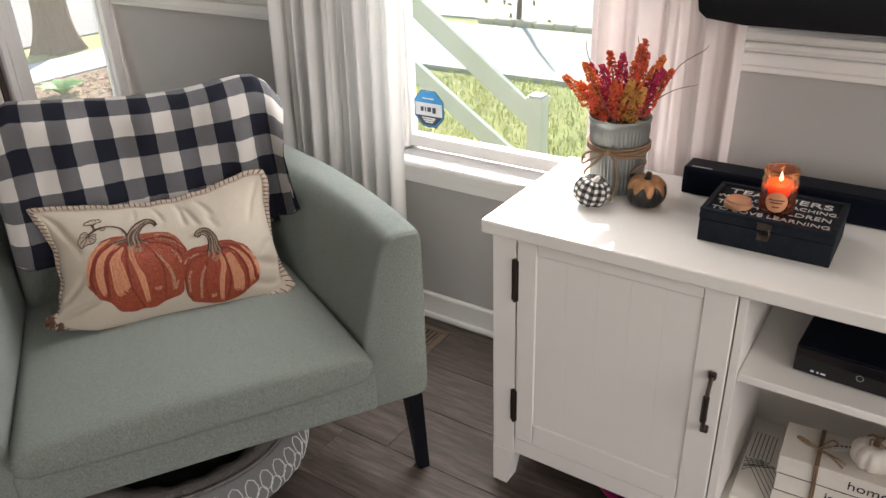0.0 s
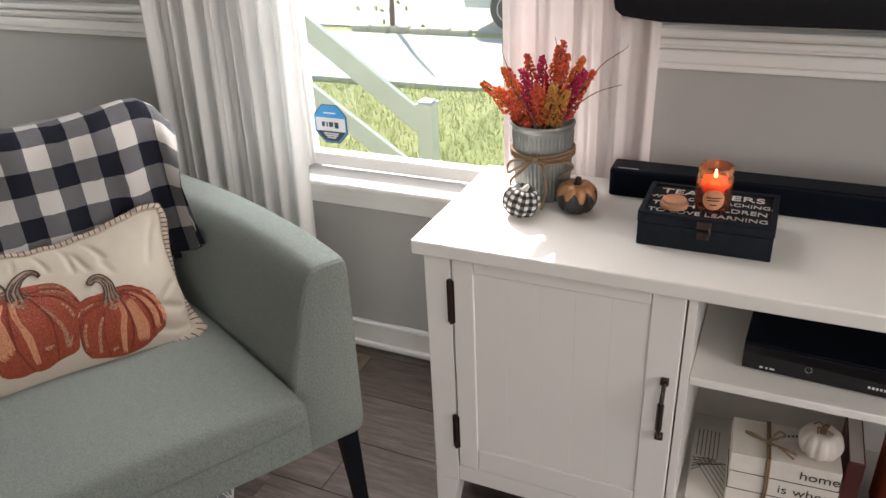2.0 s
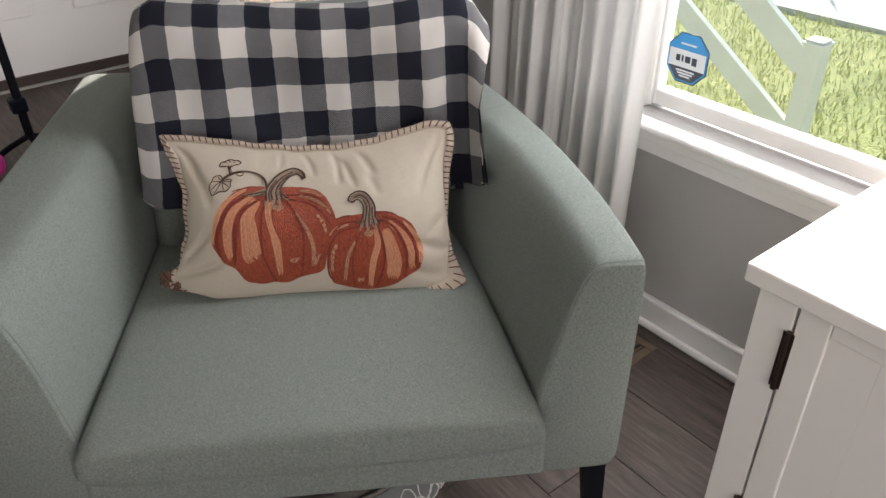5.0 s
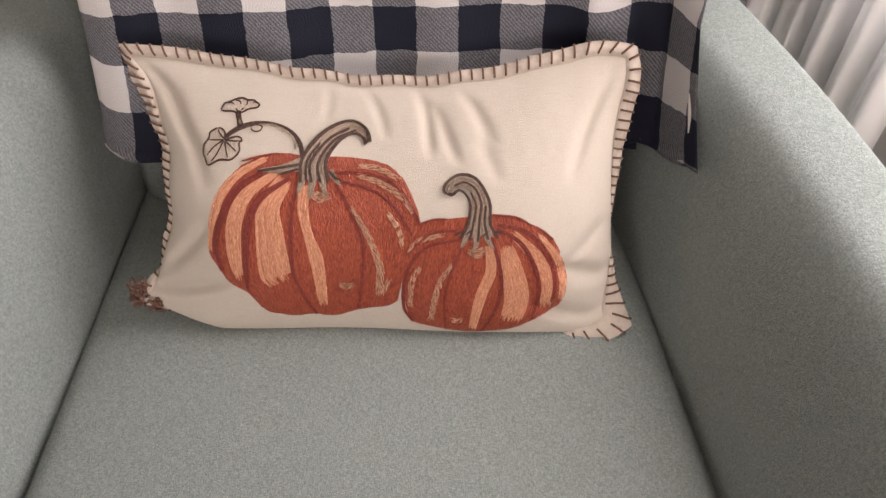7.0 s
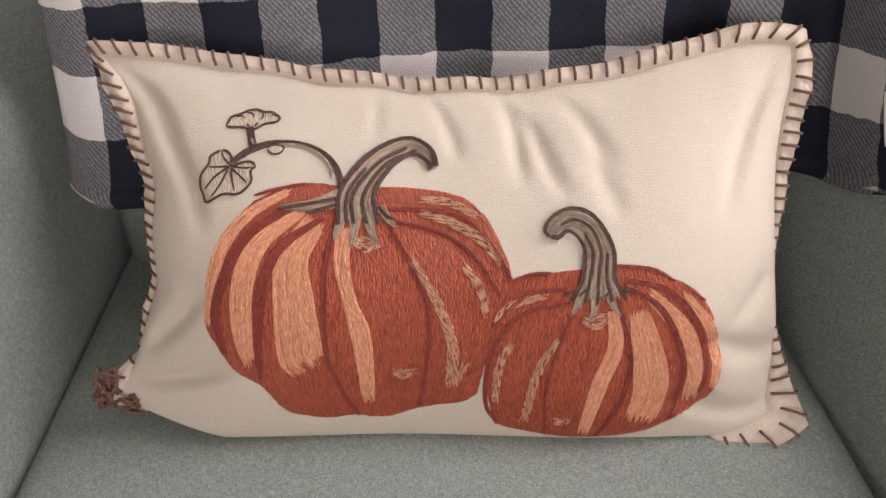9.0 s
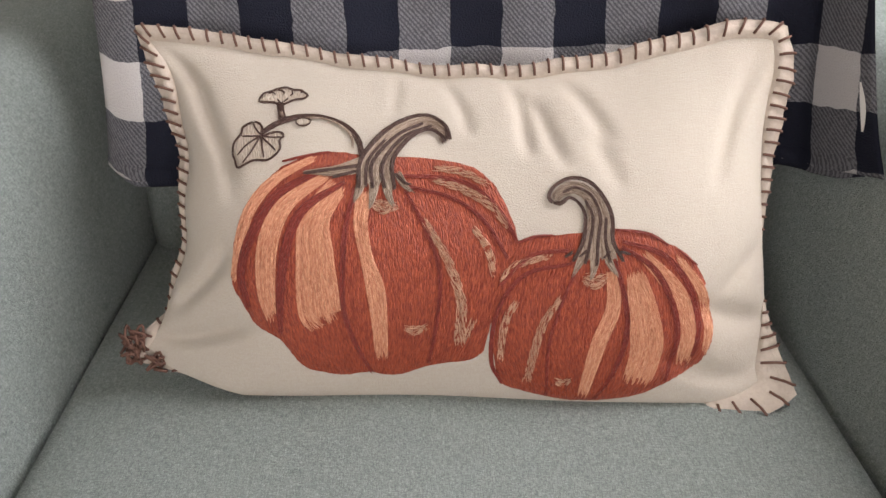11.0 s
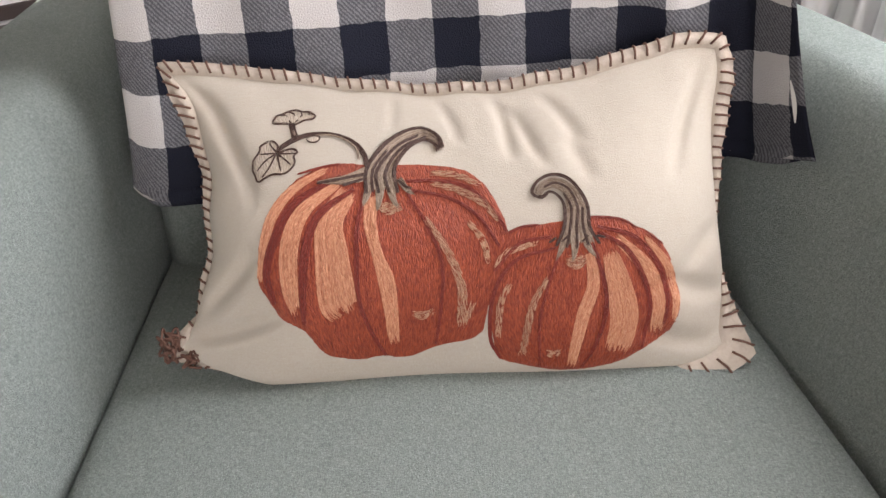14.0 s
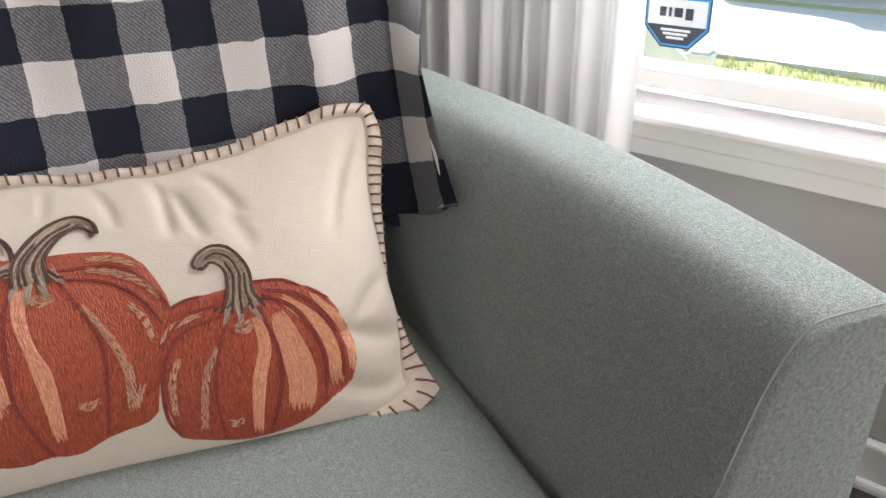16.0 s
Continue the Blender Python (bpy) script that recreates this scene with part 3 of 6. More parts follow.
# ---- armchair: x to its front, y to its right as one faces it, from a point under the seat ----
CHAIR = Matrix.Rotation(radians(-32), 4, "Z") @ Matrix.Translation((-2.0, 0.25, 0))


def loft_arm(inner, outer, front, back, z0, z1, lean, splay, narrow):
    """An upholstered arm: softly rolled along its inner top edge, tighter elsewhere; splay bends its back end inwards, narrow thickens it there."""
    side = 1 if outer > inner else -1
    w = abs(outer - inner)
    bm = bmesh.new()

    def fn(u, v):
        x = front + (back - front) * (0.5 - 0.5 * math.cos(math.pi * u))
        a = v * 2 * math.pi
        c, s = math.cos(a), math.sin(a)
        n = 0.48 if c < 0 < s else 0.16
        k = (abs(c) ** n) * (1 if c > 0 else -1), (abs(s) ** n) * (1 if s > 0 else -1)
        end = max(0, 1 - abs(x - front) / 0.016, 1 - abs(x - back) / 0.03)
        shrink = 1 - 0.07 * end * end
        yy = 0.5 * w * k[0] * shrink
        zz = 0.5 * (z1 - z0) * k[1] * (1 - 0.03 * end * end)
        z = (z0 + z1) / 2 + zz
        high = (z - z0) / (z1 - z0)
        near = 0.5 - yy / w
        swell = 0.006 * math.sin(math.pi * u) * math.sin(math.pi * high)
        y = (inner + outer) / 2 + side * (yy + lean * near * (high - 0.45) - splay * (front - x) ** 2 - narrow * (front - x) * near - swell * near)
        return (x, y, z)

    surf(bm, 48, 64, fn, wrap_v=True)
    bm.verts.ensure_lookup_table()
    for i in (0, 48):
        bm.faces.new([bm.verts[i * 64 + j] for j in range(64)])
    return bm


def armchair():
    c = thing("armchair", "sage green upholstered armchair with black wooden legs", "armchair", CHAIR)
    for side, inner, outer, splay, narrow, lean in ((1, 0.360, 0.498, 0.24, 0.052, 0.09), (-1, -0.325, -0.488, 0.0, 0.03, 0.05)):
        arm = part("arm", loft_arm(inner, outer, 0.408, -0.46, 0.272, 0.684, lean, splay, narrow), SAGE, c, smooth=True)
        loop = []
        w = (outer - inner) * 0.5
        for k in range(97):
            a = -0.5 * math.pi + 2 * math.pi * k / 96
            ca, sa = math.cos(a), math.sin(a)
            n = 0.48 if ca < 0 < sa else 0.16
            q = [abs(ca) ** n * (1 if ca > 0 else -1), abs(sa) ** n * (1 if sa > 0 else -1)]
            high = 0.5 + 0.5 * 0.985 * q[1]
            loop.append((0.4015, (inner + outer) / 2 + w * q[0] * 0.982 + side * (lean * (0.5 - 0.5 * q[0] * 0.98) * (high - 0.45)), 0.478 + 0.206 * 0.986 * q[1]))
        part("seam", tube_bm(loop, 0.0012, 6), SEAM, arm, "stitched seam round the arm front")

    def seat(u, v):
        """A plump cushion, rounded at the front."""
        a = v * 2 * math.pi
        cx, sz = math.cos(a), math.sin(a)
        px = (abs(cx) ** 0.24) * (1 if cx > 0 else -1)
        pz = (abs(sz) ** 0.34) * (1 if sz > 0 else -1)
        t = 2 * u - 1
        edge = 1 - 0.5 * max(0, (abs(t) - 0.93) / 0.07) ** 2
        x = 0.11 + 0.352 * px - 0.012 * (1 - (1 - t * t) ** 0.5)
        wide = 0.339 - 0.042 * (1 - px) / 2
        z = 0.415 + (0.043 + (0.021 * (1 - t * t) * (1 if pz > 0 else 0.1))) * pz * edge
        return (x, 0.020 - 0.032 * (1 - px) / 2 + t * wide, z)

    bm = surf(bmesh.new(), 44, 48, seat, wrap_v=True)
    bm.verts.ensure_lookup_table()
    for i in (0, 44):
        bm.faces.new([bm.verts[i * 48 + j] for j in range(48)])
    part("seat_cushion", bm, SAGE, c, smooth=True)
    part("seat_rail", box_bm(-0.42, 0.414, -0.335, 0.375, 0.274, 0.371, 0.010, 3), SAGE, c)

    def back(u, v):
        a = v * 2 * math.pi
        px = (abs(math.cos(a)) ** 0.4) * (1 if math.cos(a) > 0 else -1)
        pz = (abs(math.sin(a)) ** 0.3) * (1 if math.sin(a) > 0 else -1)
        t = 2 * u - 1
        edge = 1 - 0.25 * max(0, (abs(t) - 0.86) / 0.14) ** 2
        z = 0.36 + 0.246 * (1 + pz * edge)
        x = -0.210 + 0.105 * px * edge - 0.27 * (z - 0.60)
        return (x, -0.005 + 0.295 * t, z + 0.004 * t * t)

    bm = surf(bmesh.new(), 36, 48, back, wrap_v=True)
    bm.verts.ensure_lookup_table()
    for i in (0, 36):
        bm.faces.new([bm.verts[i * 48 + j] for j in range(48)])
    part("backrest", bm, SAGE, c, smooth=True)
    part("back_frame", box_bm(-0.455, -0.35, -0.40, 0.34, 0.274, 0.655, 0.03, 3), SAGE, c)
    for x, y, lean_x, lean_y in ((0.345, 0.473, -0.007, 0.025), (0.345, -0.46, -0.007, -0.025), (-0.40, 0.34, -0.03, 0.03), (-0.40, -0.40, -0.03, -0.03)):
        bm = bmesh.new()
        for k, (z, r) in enumerate(((0.0, 0.0135), (0.31, 0.021))):
            t = 1 - z / 0.31
            q = [bm.verts.new((x + lean_x * t + dx * r, y + lean_y * t + dy * r, z)) for dx, dy in ((-1, -1), (1, -1), (1, 1), (-1, 1))]
            if k == 0:
                low = q
        bm.faces.new(low[::-1])
        bm.faces.new(q)
        for i in range(4):
            bm.faces.new((low[i], low[(i + 1) % 4], q[(i + 1) % 4], q[i]))
        part("leg", bm, BLACKWOOD, c, "black square tapered wooden leg")


armchair()


# ---- plaid blanket folded over the backrest ----
def blanket():
    b = thing("throw_blanket", "black and white buffalo check fleece blanket folded over the chair back", "blanket", CHAIR)
    front = spline([(-0.030, 0.583), (-0.050, 0.612), (-0.071, 0.655), (-0.090, 0.715), (-0.106, 0.790), (-0.118, 0.846), (-0.139, 0.873), (-0.172, 0.884), (-0.208, 0.872), (-0.232, 0.838), (-0.246, 0.74), (-0.262, 0.60), (-0.27, 0.52)], 10)
    run = [0.0]
    for p, q in zip(front, front[1:]):
        run.append(run[-1] + float(np.hypot(*(q - p))))
    total = run[-1]
    xs, zs = [float(p[0]) for p in front], [float(p[1]) for p in front]
    crest_y, crest_z = (-0.29, -0.26, -0.23, -0.14, -0.04, 0.065, 0.13, 0.20, 0.27, 0.305, 0.335, 0.36), (-0.022, 0.006, 0.020, 0.011, 0.000, -0.006, -0.007, 0.002, 0.012, 0.010, -0.010, -0.050)

    def edges(s):
        """The cloth's two sides: it spreads a little towards its front hem."""
        low = max(0.0, 1 - s / 0.30)
        return -0.266 - 0.020 * low - 0.010 * math.sin(9 * s), 0.352 + 0.032 * low + 0.010 * math.exp(-(((s - 0.34) / 0.10) ** 2))

    def cloth(off):
        def fn(u, v):
            s = v * total
            x, z = float(np.interp(s, run, xs)), float(np.interp(s, run, zs))
            left, right = edges(s)
            y = left + (right - left) * u
            top = math.exp(-(((s - 0.345) / 0.14) ** 2))
            low = max(0.0, 1 - s / 0.30)
            z += float(np.interp(y, crest_y, crest_z)) * top
            fold = 0.0045 * math.sin(9 * u + 5 * s) + 0.003 * math.sin(23 * u + 11 * s) + 0.0015 * math.sin(51 * u - 17 * s)
            fold += low * (0.010 * math.sin(5 * u + 1.0) + 0.012 * math.exp(-(((u - 0.80) / 0.03) ** 2)) - 0.010 * math.exp(-(((u - 0.87) / 0.02) ** 2)))
            # The right side lies forward along the arm, the left one turns in.
            over = max(0.0, y - 0.312) * min(1.0, low * 2.0)
            y -= 0.72 * over
            fold += 0.95 * over + 0.022 * max(0.0, (u - 0.85) / 0.15) ** 1.4 * min(1.0, low * 1.4) - 0.010 * max(0.0, (0.05 - u) / 0.05) ** 2
            z += low * (0.010 * u - 0.008 * math.exp(-(((u - 0.82) / 0.05) ** 2)) + 0.034 * max(0.0, (u - 0.88) / 0.12) ** 1.4 + 0.008 * max(0.0, (0.04 - u) / 0.04) ** 2)
            front_side = 1 if s < 0.36 else -1
            return (x + (fold + off * 0.8) * front_side * (1 if front_side > 0 else 0.6), y, z + off * top)

        return fn

    def uv(u, v):
        s = v * total
        left, right = edges(s)
        return (left + (right - left) * u + 0.1177, (s - 0.147) * 0.91 + 0.0874)

    bm = bmesh.new()
    surf(bm, 130, 130, cloth(0.0075), uv=uv)
    surf(bm, 130, 130, cloth(-0.0035), uv=uv)
    n = 131
    bm.verts.ensure_lookup_table()
    layer = bm.loops.layers.uv.verify()
    for i in range(130):
        for a, q in ((i * n, (i + 1) * n), (i * n + 130, (i + 1) * n + 130), (i, i + 1), (130 * n + i, 130 * n + i + 1)):
            f = bm.faces.new((bm.verts[a], bm.verts[q], bm.verts[q + n * n], bm.verts[a + n * n]))
            for lp, idx in zip(f.loops, (a, q, q, a)):
                lp[layer].uv = uv((idx // n) / 130, (idx % n) / 130)
    part("top_layer", bm, PLAID, b, smooth=True)

    def under(u, v):
        """The lower fold, which shows beneath the hem."""
        s = v * 0.25
        x, z = float(np.interp(s, run, xs)), float(np.interp(s, run, zs))
        return (x - 0.024 + 0.004 * math.sin(14 * u), -0.262 + 0.592 * u, z - 0.020 - 0.012 * u ** 4 + 0.005 * math.sin(8 * u))

    bm = surf(bmesh.new(), 60, 10, under, uv=lambda u, v: (u * 0.592 + 0.02, v * 0.25 + 0.045))
    surf(bm, 60, 10, lambda u, v: tuple(np.array(under(u, v)) - (0.008, 0, 0)), uv=lambda u, v: (u * 0.592 + 0.02, v * 0.25 + 0.045))
    part("under_layer", bm, PLAID, b, smooth=True)

    # The front hem is turned under: a soft roll along the lower edge.
    hem = [cloth(0.002)(u, 0.0) for u in np.linspace(0.0, 0.985, 80)]

    def roll(u, v):
        k = round(u * 79)
        a = v * 2 * math.pi
        r = 0.0105 * (1 - 0.5 * max(0.0, abs(2 * u - 1) - 0.94) / 0.06)
        return (hem[k][0] - 0.006 + r * math.cos(a), hem[k][1], hem[k][2] + r * math.sin(a))

    part("hem_roll", surf(bmesh.new(), 79, 12, roll, wrap_v=True, uv=lambda u, v: (edges(0)[0] + (edges(0)[1] - edges(0)[0]) * 0.985 * u + 0.1177, 0.004 + 0.02 * v - 0.147 * 0.91 + 0.0874)), PLAID, b, smooth=True)
    bm = bmesh.new()
    surf(bm, 10, 6, lambda u, v: cloth(0.0105)(0.979 + 0.007 * v * math.sin(math.pi * (0.1 + 0.8 * u)), (0.036 + 0.040 * u) / total))
    part("care_tag", bm, PAPER, b, "small white cloth tag")


blanket()


# ---- pumpkin pillow ----
PILLOW_O = Vector((0.138, -0.2615, 0.475))
PILLOW_A, PILLOW_U, PILLOW_N = Vector((0, 1.045, 0)), 1.05 * Vector((-0.603, 0, 0.798)), Vector((0.798, 0, 0.603))


def pillow_edges(s, q):
    """Left, right, bottom and top of the seam, in metres along and up."""
    s = min(max(s, 0.0), 1.0)
    k = max(0.0, 1 - abs(2 * q - 1) ** 3) ** 1.2
    tuck = math.exp(-((q / 0.17) ** 2))
    le = 0.036 - 0.006 * (1 - q) ** 2 + 0.030 * k + 0.0015 * math.sin(23 * q)
    ri = 0.520 - 0.006 * q - 0.009 * max(0.0, (q - 0.86) / 0.14) ** 2 - 0.022 * k - 0.025 * tuck
    bo = 0.003 - 0.008 * s + 0.030 * max(0.0, 1 - s / 0.17) ** 1.3 + 0.016 * max(0.0, (s - 0.90) / 0.10) ** 2
    to = 0.270 + 0.006 * s - 0.011 * max(0.0, (s - 0.90) / 0.10) ** 2 - 0.034 * math.sin(math.pi * s ** 1.25) ** 1.1 - 0.0012 * math.sin(44 * s) * math.sin(math.pi * s)
    return le, ri, bo, to


def pillow_ab(s, q):
    le, ri, bo, to = pillow_edges(s, q)
    return le + (ri - le) * s, bo + (to - bo) * q


def pillow_seam(s, q):
    """How far the seam stands forward of the pillow's own plane: its middle is drawn in a little."""
    return -0.006 * math.sin(math.pi * s) * q + 0.003 * math.sin(11 * s) * (1 - q)


def crease(s, q, s0, q0, s1, q1, width, depth):
    """A soft fold from one point of the cover to another, fading out towards its ends."""
    dx, dy = s1 - s0, q1 - q0
    n = math.hypot(dx, dy)
    t = ((s - s0) * dx + (q - q0) * dy) / n ** 2
    if t < -0.2 or t > 1.2:
        return 0.0
    d = ((s - s0) * dy - (q - q0) * dx) / n
    return depth * math.exp(-((d / width) ** 2)) * max(0.0, 1 - abs(2 * t - 1) ** 3 / 1.6) ** 1.5


CREASES = ((0.47, 1.0, 0.50, 0.80, 0.010, 0.003), (0.575, 1.0, 0.595, 0.74, 0.012, 0.0042), (0.60, 0.93, 0.655, 0.70, 0.012, 0.0036), (0.66, 0.97, 0.73, 0.76, 0.014, 0.0034), (0.70, 0.80, 0.74, 0.62, 0.016, 0.002),
           (0.40, 1.0, 0.37, 0.84, 0.010, 0.002), (0.02, 0.98, 0.10, 0.55, 0.018, 0.005), (0.0, 0.04, 0.16, 0.22, 0.020, 0.006), (0.02, 0.16, 0.10, 0.40, 0.016, 0.005),
           (0.99, 0.03, 0.82, 0.15, 0.026, 0.006), (1.0, 0.18, 0.86, 0.30, 0.030, 0.006), (0.98, 0.42, 0.90, 0.30, 0.022, 0.004), (0.97, 0.95, 0.90, 0.60, 0.016, 0.004))


def pillow_height(s, q):
    dent = 1.5 * sum(crease(s, q, *c) for c in CREASES)
    g = max(0.0, 1 - abs(1 - q / 0.45) ** 1.8) ** 0.7 if q < 0.45 else 1 - ((q - 0.45) / 0.55) ** 1.7
    return pillow_seam(s, q) + 0.054 * max(0, 1 - abs(2 * s - 1) ** 4.5) ** 0.7 * g - dent * (1 - abs(2 * q - 1) ** 8)


def pillow_point(a, b, off=0.0):
    """The place on the pillow's front at a metres along and b metres up, off metres proud."""
    a, b, s, q = 0.25 + 1.015 * (float(a) - 0.25), float(b) - 0.0085, 0.5, 0.5
    for _ in range(4):
        le, ri, bo, to = pillow_edges(s, q)
        s, q = min(max((a - le) / (ri - le), 0.0), 1.0), min(max((b - bo) / (to - bo), 0.0), 1.0)
    return PILLOW_O + a * PILLOW_A + b * PILLOW_U + (pillow_height(s, q) + off) * PILLOW_N


# The embroidery, in millimetres along and up the pillow.
OUTLINE1 = [(199, 186), (183, 188), (164, 185), (147, 177), (134, 165), (123, 151), (116, 133), (112, 115), (112, 95), (119, 82), (129, 65), (145, 55), (159, 36), (177, 30), (192, 29), (207, 31), (223, 28), (248, 36), (269, 39), (284, 44), (289, 54), (297, 88), (305, 108), (310, 124), (304, 144), (296, 161), (284, 174), (264, 181), (235, 184)]
OUTLINE2 = [(311, 124), (323, 127), (344, 129), (374, 132), (392, 130), (408, 124), (424, 115), (436, 100), (445, 77), (447, 59), (442, 39), (432, 31), (415, 22), (398, 13), (370, 8), (343, 9), (317, 16), (300, 22), (294, 41), (292, 67), (294, 92), (301, 110)]
LEAF_OUTLINE = [(124, 211), (117, 207), (116, 202), (111, 195), (110, 187), (112, 183), (115, 177), (126, 182), (136, 182), (142, 186), (145, 191), (144, 197), (147, 200), (143, 203), (137, 202), (131, 200), (131, 206), (128, 210)]
FLOWER = [(126, 227), (129, 233), (135, 235), (139, 237), (145, 238), (150, 236), (155, 236), (158, 234), (161, 232), (159, 229), (152, 228), (146, 225), (142, 224), (136, 226), (130, 226)]
LIGHT1 = [
    [(171, 184, 4.3), (144, 169, 7.1), (127, 149, 8.5), (118, 123, 7.8), (113, 97, 5.0)],
    [(178, 172, 9.2), (151, 151, 12.8), (139, 123, 14.9), (137, 92, 13.5), (140, 69, 7.1)],
    [(187, 164, 14.2), (172, 140, 20.6), (172, 112, 26.3), (174, 76, 29.8), (178, 67, 21.3)],
    [(206, 161, 10.7), (203, 138, 9.9), (207, 114, 8.5), (213, 91, 12.8), (215, 66, 10.7), (215, 41, 8.5)]]
HIGH1 = [
    [(245, 141, 3.2), (262, 112, 5.0), (271, 85, 5.7), (271, 68, 6.4), (270, 51, 7.1)],
    [(273, 55, 3.6), (280, 70, 3.6)],
    [(278, 136, 3.2), (290, 118, 4.6), (293, 100, 2.8)],
    [(251, 176, 3.2), (272, 173, 4.6), (291, 163, 3.2)],
    [(251, 168, 3.2), (274, 160, 5.0), (294, 147, 5.0), (303, 133, 2.8)]]
PALE1 = [
    [(210, 153, 4.3), (218, 148, 9.2), (228, 149, 4.3)],
    [(231, 65, 3.6), (239, 62, 6.4), (248, 65, 3.6)]]
DARK1 = [
    [(181, 177, 2.8), (145, 157, 5.7), (128, 130, 6.4), (119, 103, 5.7), (124, 78, 3.6)],
    [(192, 166, 2.8), (164, 147, 5.7), (152, 120, 6.4), (147, 84, 5.0), (146, 60, 2.8)],
    [(199, 162, 2.1), (193, 135, 3.2), (191, 108, 3.2), (191, 75, 2.8), (199, 49, 2.8), (208, 30, 2.1)],
    [(233, 160, 1.8), (246, 136, 2.5), (255, 112, 2.5), (257, 90, 2.5), (253, 60, 2.1), (248, 37, 1.8)],
    [(229, 170, 2.1), (257, 169, 2.8), (281, 162, 2.8), (299, 143, 2.8), (309, 124, 2.1)],
    [(233, 163, 1.8), (266, 154, 2.5), (288, 137, 2.5), (303, 112, 1.8)],
    [(147, 181, 1.1), (164, 185, 1.8), (182, 188, 1.1)]]
LIGHT2 = [
    [(388, 103, 12.1), (395, 74, 20.6), (399, 48, 23.4), (394, 22, 20.6)],
    [(393, 115, 7.1), (417, 89, 12.8), (427, 62, 14.2), (428, 36, 9.9)],
    [(417, 114, 3.6), (436, 89, 7.1), (443, 64, 7.1), (441, 43, 4.3)],
    [(372, 105, 7.1), (374, 79, 9.9), (366, 55, 10.7), (361, 33, 9.2), (357, 10, 7.1)]]
HIGH2 = [
    [(297, 95, 2.8), (309, 108, 4.6), (332, 114, 3.2)],
    [(310, 85, 3.2), (301, 67, 4.6), (298, 40, 3.6)],
    [(340, 88, 2.8), (326, 64, 4.6), (317, 24, 5.0)]]
PALE2 = [
    [(353, 100, 5.0), (361, 97, 10.7), (369, 99, 5.0)],
    [(335, 27, 2.8), (342, 23, 5.7), (349, 26, 2.8)]]
DARK2 = [
    [(344, 118, 1.8), (318, 114, 2.5), (297, 93, 1.8)],
    [(346, 109, 1.8), (314, 101, 2.5), (296, 76, 2.8), (292, 41, 2.5), (300, 22, 1.8)],
    [(349, 106, 1.4), (338, 78, 2.1), (331, 48, 2.1), (332, 11, 1.8)],
    [(374, 111, 2.1), (382, 83, 3.2), (384, 58, 3.2), (377, 31, 2.8), (366, 9, 2.1)],
    [(379, 120, 2.1), (401, 105, 3.6), (415, 80, 3.9), (420, 55, 3.6), (415, 23, 2.1)],
    [(379, 124, 2.1), (408, 114, 3.2), (427, 91, 3.6), (435, 65, 3.6), (433, 41, 2.1)],
    [(374, 132, 1.1), (397, 129, 1.8), (411, 121, 1.1)],
    [(417, 119, 1.1), (432, 107, 1.4)],
    [(309, 123, 1.4), (321, 127, 1.8), (334, 128, 1.1)]]
STEM1 = [
    [(213, 164, 26.3), (214, 181, 20.6), (228, 200, 15.6), (245, 210, 10.7), (257, 206, 8.5), (260, 195, 6.4)],
    [(204, 179, 12.1), (186, 174, 7.8), (163, 173, 2.1)], [(204, 170, 7), (201, 159, 5), (198, 151, 1.5)], [(212, 168, 8), (211, 156, 5), (209, 147, 1.5)],
    [(220, 168, 8), (222, 156, 5), (226, 148, 1.5)], [(227, 173, 6), (233, 163, 4), (239, 158, 1.2)]]
STEM1DARK = [
    [(201, 161, 2.7), (202, 182, 2.7), (215, 201, 3.2), (232, 213, 2.7), (248, 216, 2.1), (260, 208, 2.7), (263, 196, 4.2)],
    [(226, 160, 2.1), (224, 181, 2.7), (235, 198, 2.7), (248, 205, 2.1), (258, 200, 2.1), (260, 194, 3.2)],
    [(211, 161, 2.1), (210, 180, 2.7), (226, 200, 2.1), (245, 210, 2.1)],
    [(219, 161, 2.1), (217, 179, 2.7), (231, 199, 2.1), (251, 208, 1.7)],
    [(206, 162, 2.1), (207, 181, 2.1), (219, 198, 1.7)],
    [(202, 178, 2.1), (183, 175, 2.1), (162, 172, 2.1)],
    [(200, 174, 2.1), (182, 169, 2.1)],
    [(226, 172, 2.1), (233, 165, 1.7), (238, 164, 1.0)]]
STEM2 = [
    [(363, 111, 26.4), (363, 127, 17.6), (364, 141, 14.1), (359, 155, 10.6), (349, 161, 8.8), (339, 158, 7.0), (335, 152, 6.2)],
    [(353, 114, 6), (349, 106, 3.5), (346, 100, 1.2)], [(361, 113, 7), (360, 104, 4), (358, 97, 1.2)], [(369, 113, 6), (373, 105, 3.5), (377, 100, 1.2)]]
STEM2DARK = [
    [(346, 110, 1.8), (353, 124, 2.4), (355, 140, 2.1), (352, 149, 1.8), (345, 154, 1.8), (339, 150, 2.6), (334, 151, 2.8)],
    [(380, 110, 1.8), (373, 124, 2.4), (373, 140, 2.4), (368, 154, 2.4), (359, 165, 2.4), (347, 168, 2.1), (336, 163, 1.9), (331, 155, 2.1), (334, 150, 2.4)],
    [(354, 108, 1.8), (358, 125, 1.8), (360, 141, 1.7), (355, 153, 1.4)],
    [(362, 107, 1.8), (363, 125, 2.0), (365, 141, 1.7), (360, 155, 1.5), (350, 161, 1.5), (341, 158, 1.4)],
    [(371, 109, 1.8), (368, 125, 1.8), (369, 141, 1.5)],
    [(347, 117, 1.8), (340, 113, 1.5)],
    [(377, 117, 1.8), (385, 115, 1.5)],
    [(350, 113, 1.6), (357, 119, 1.3)],
    [(366, 112, 1.6), (372, 118, 1.3)]]
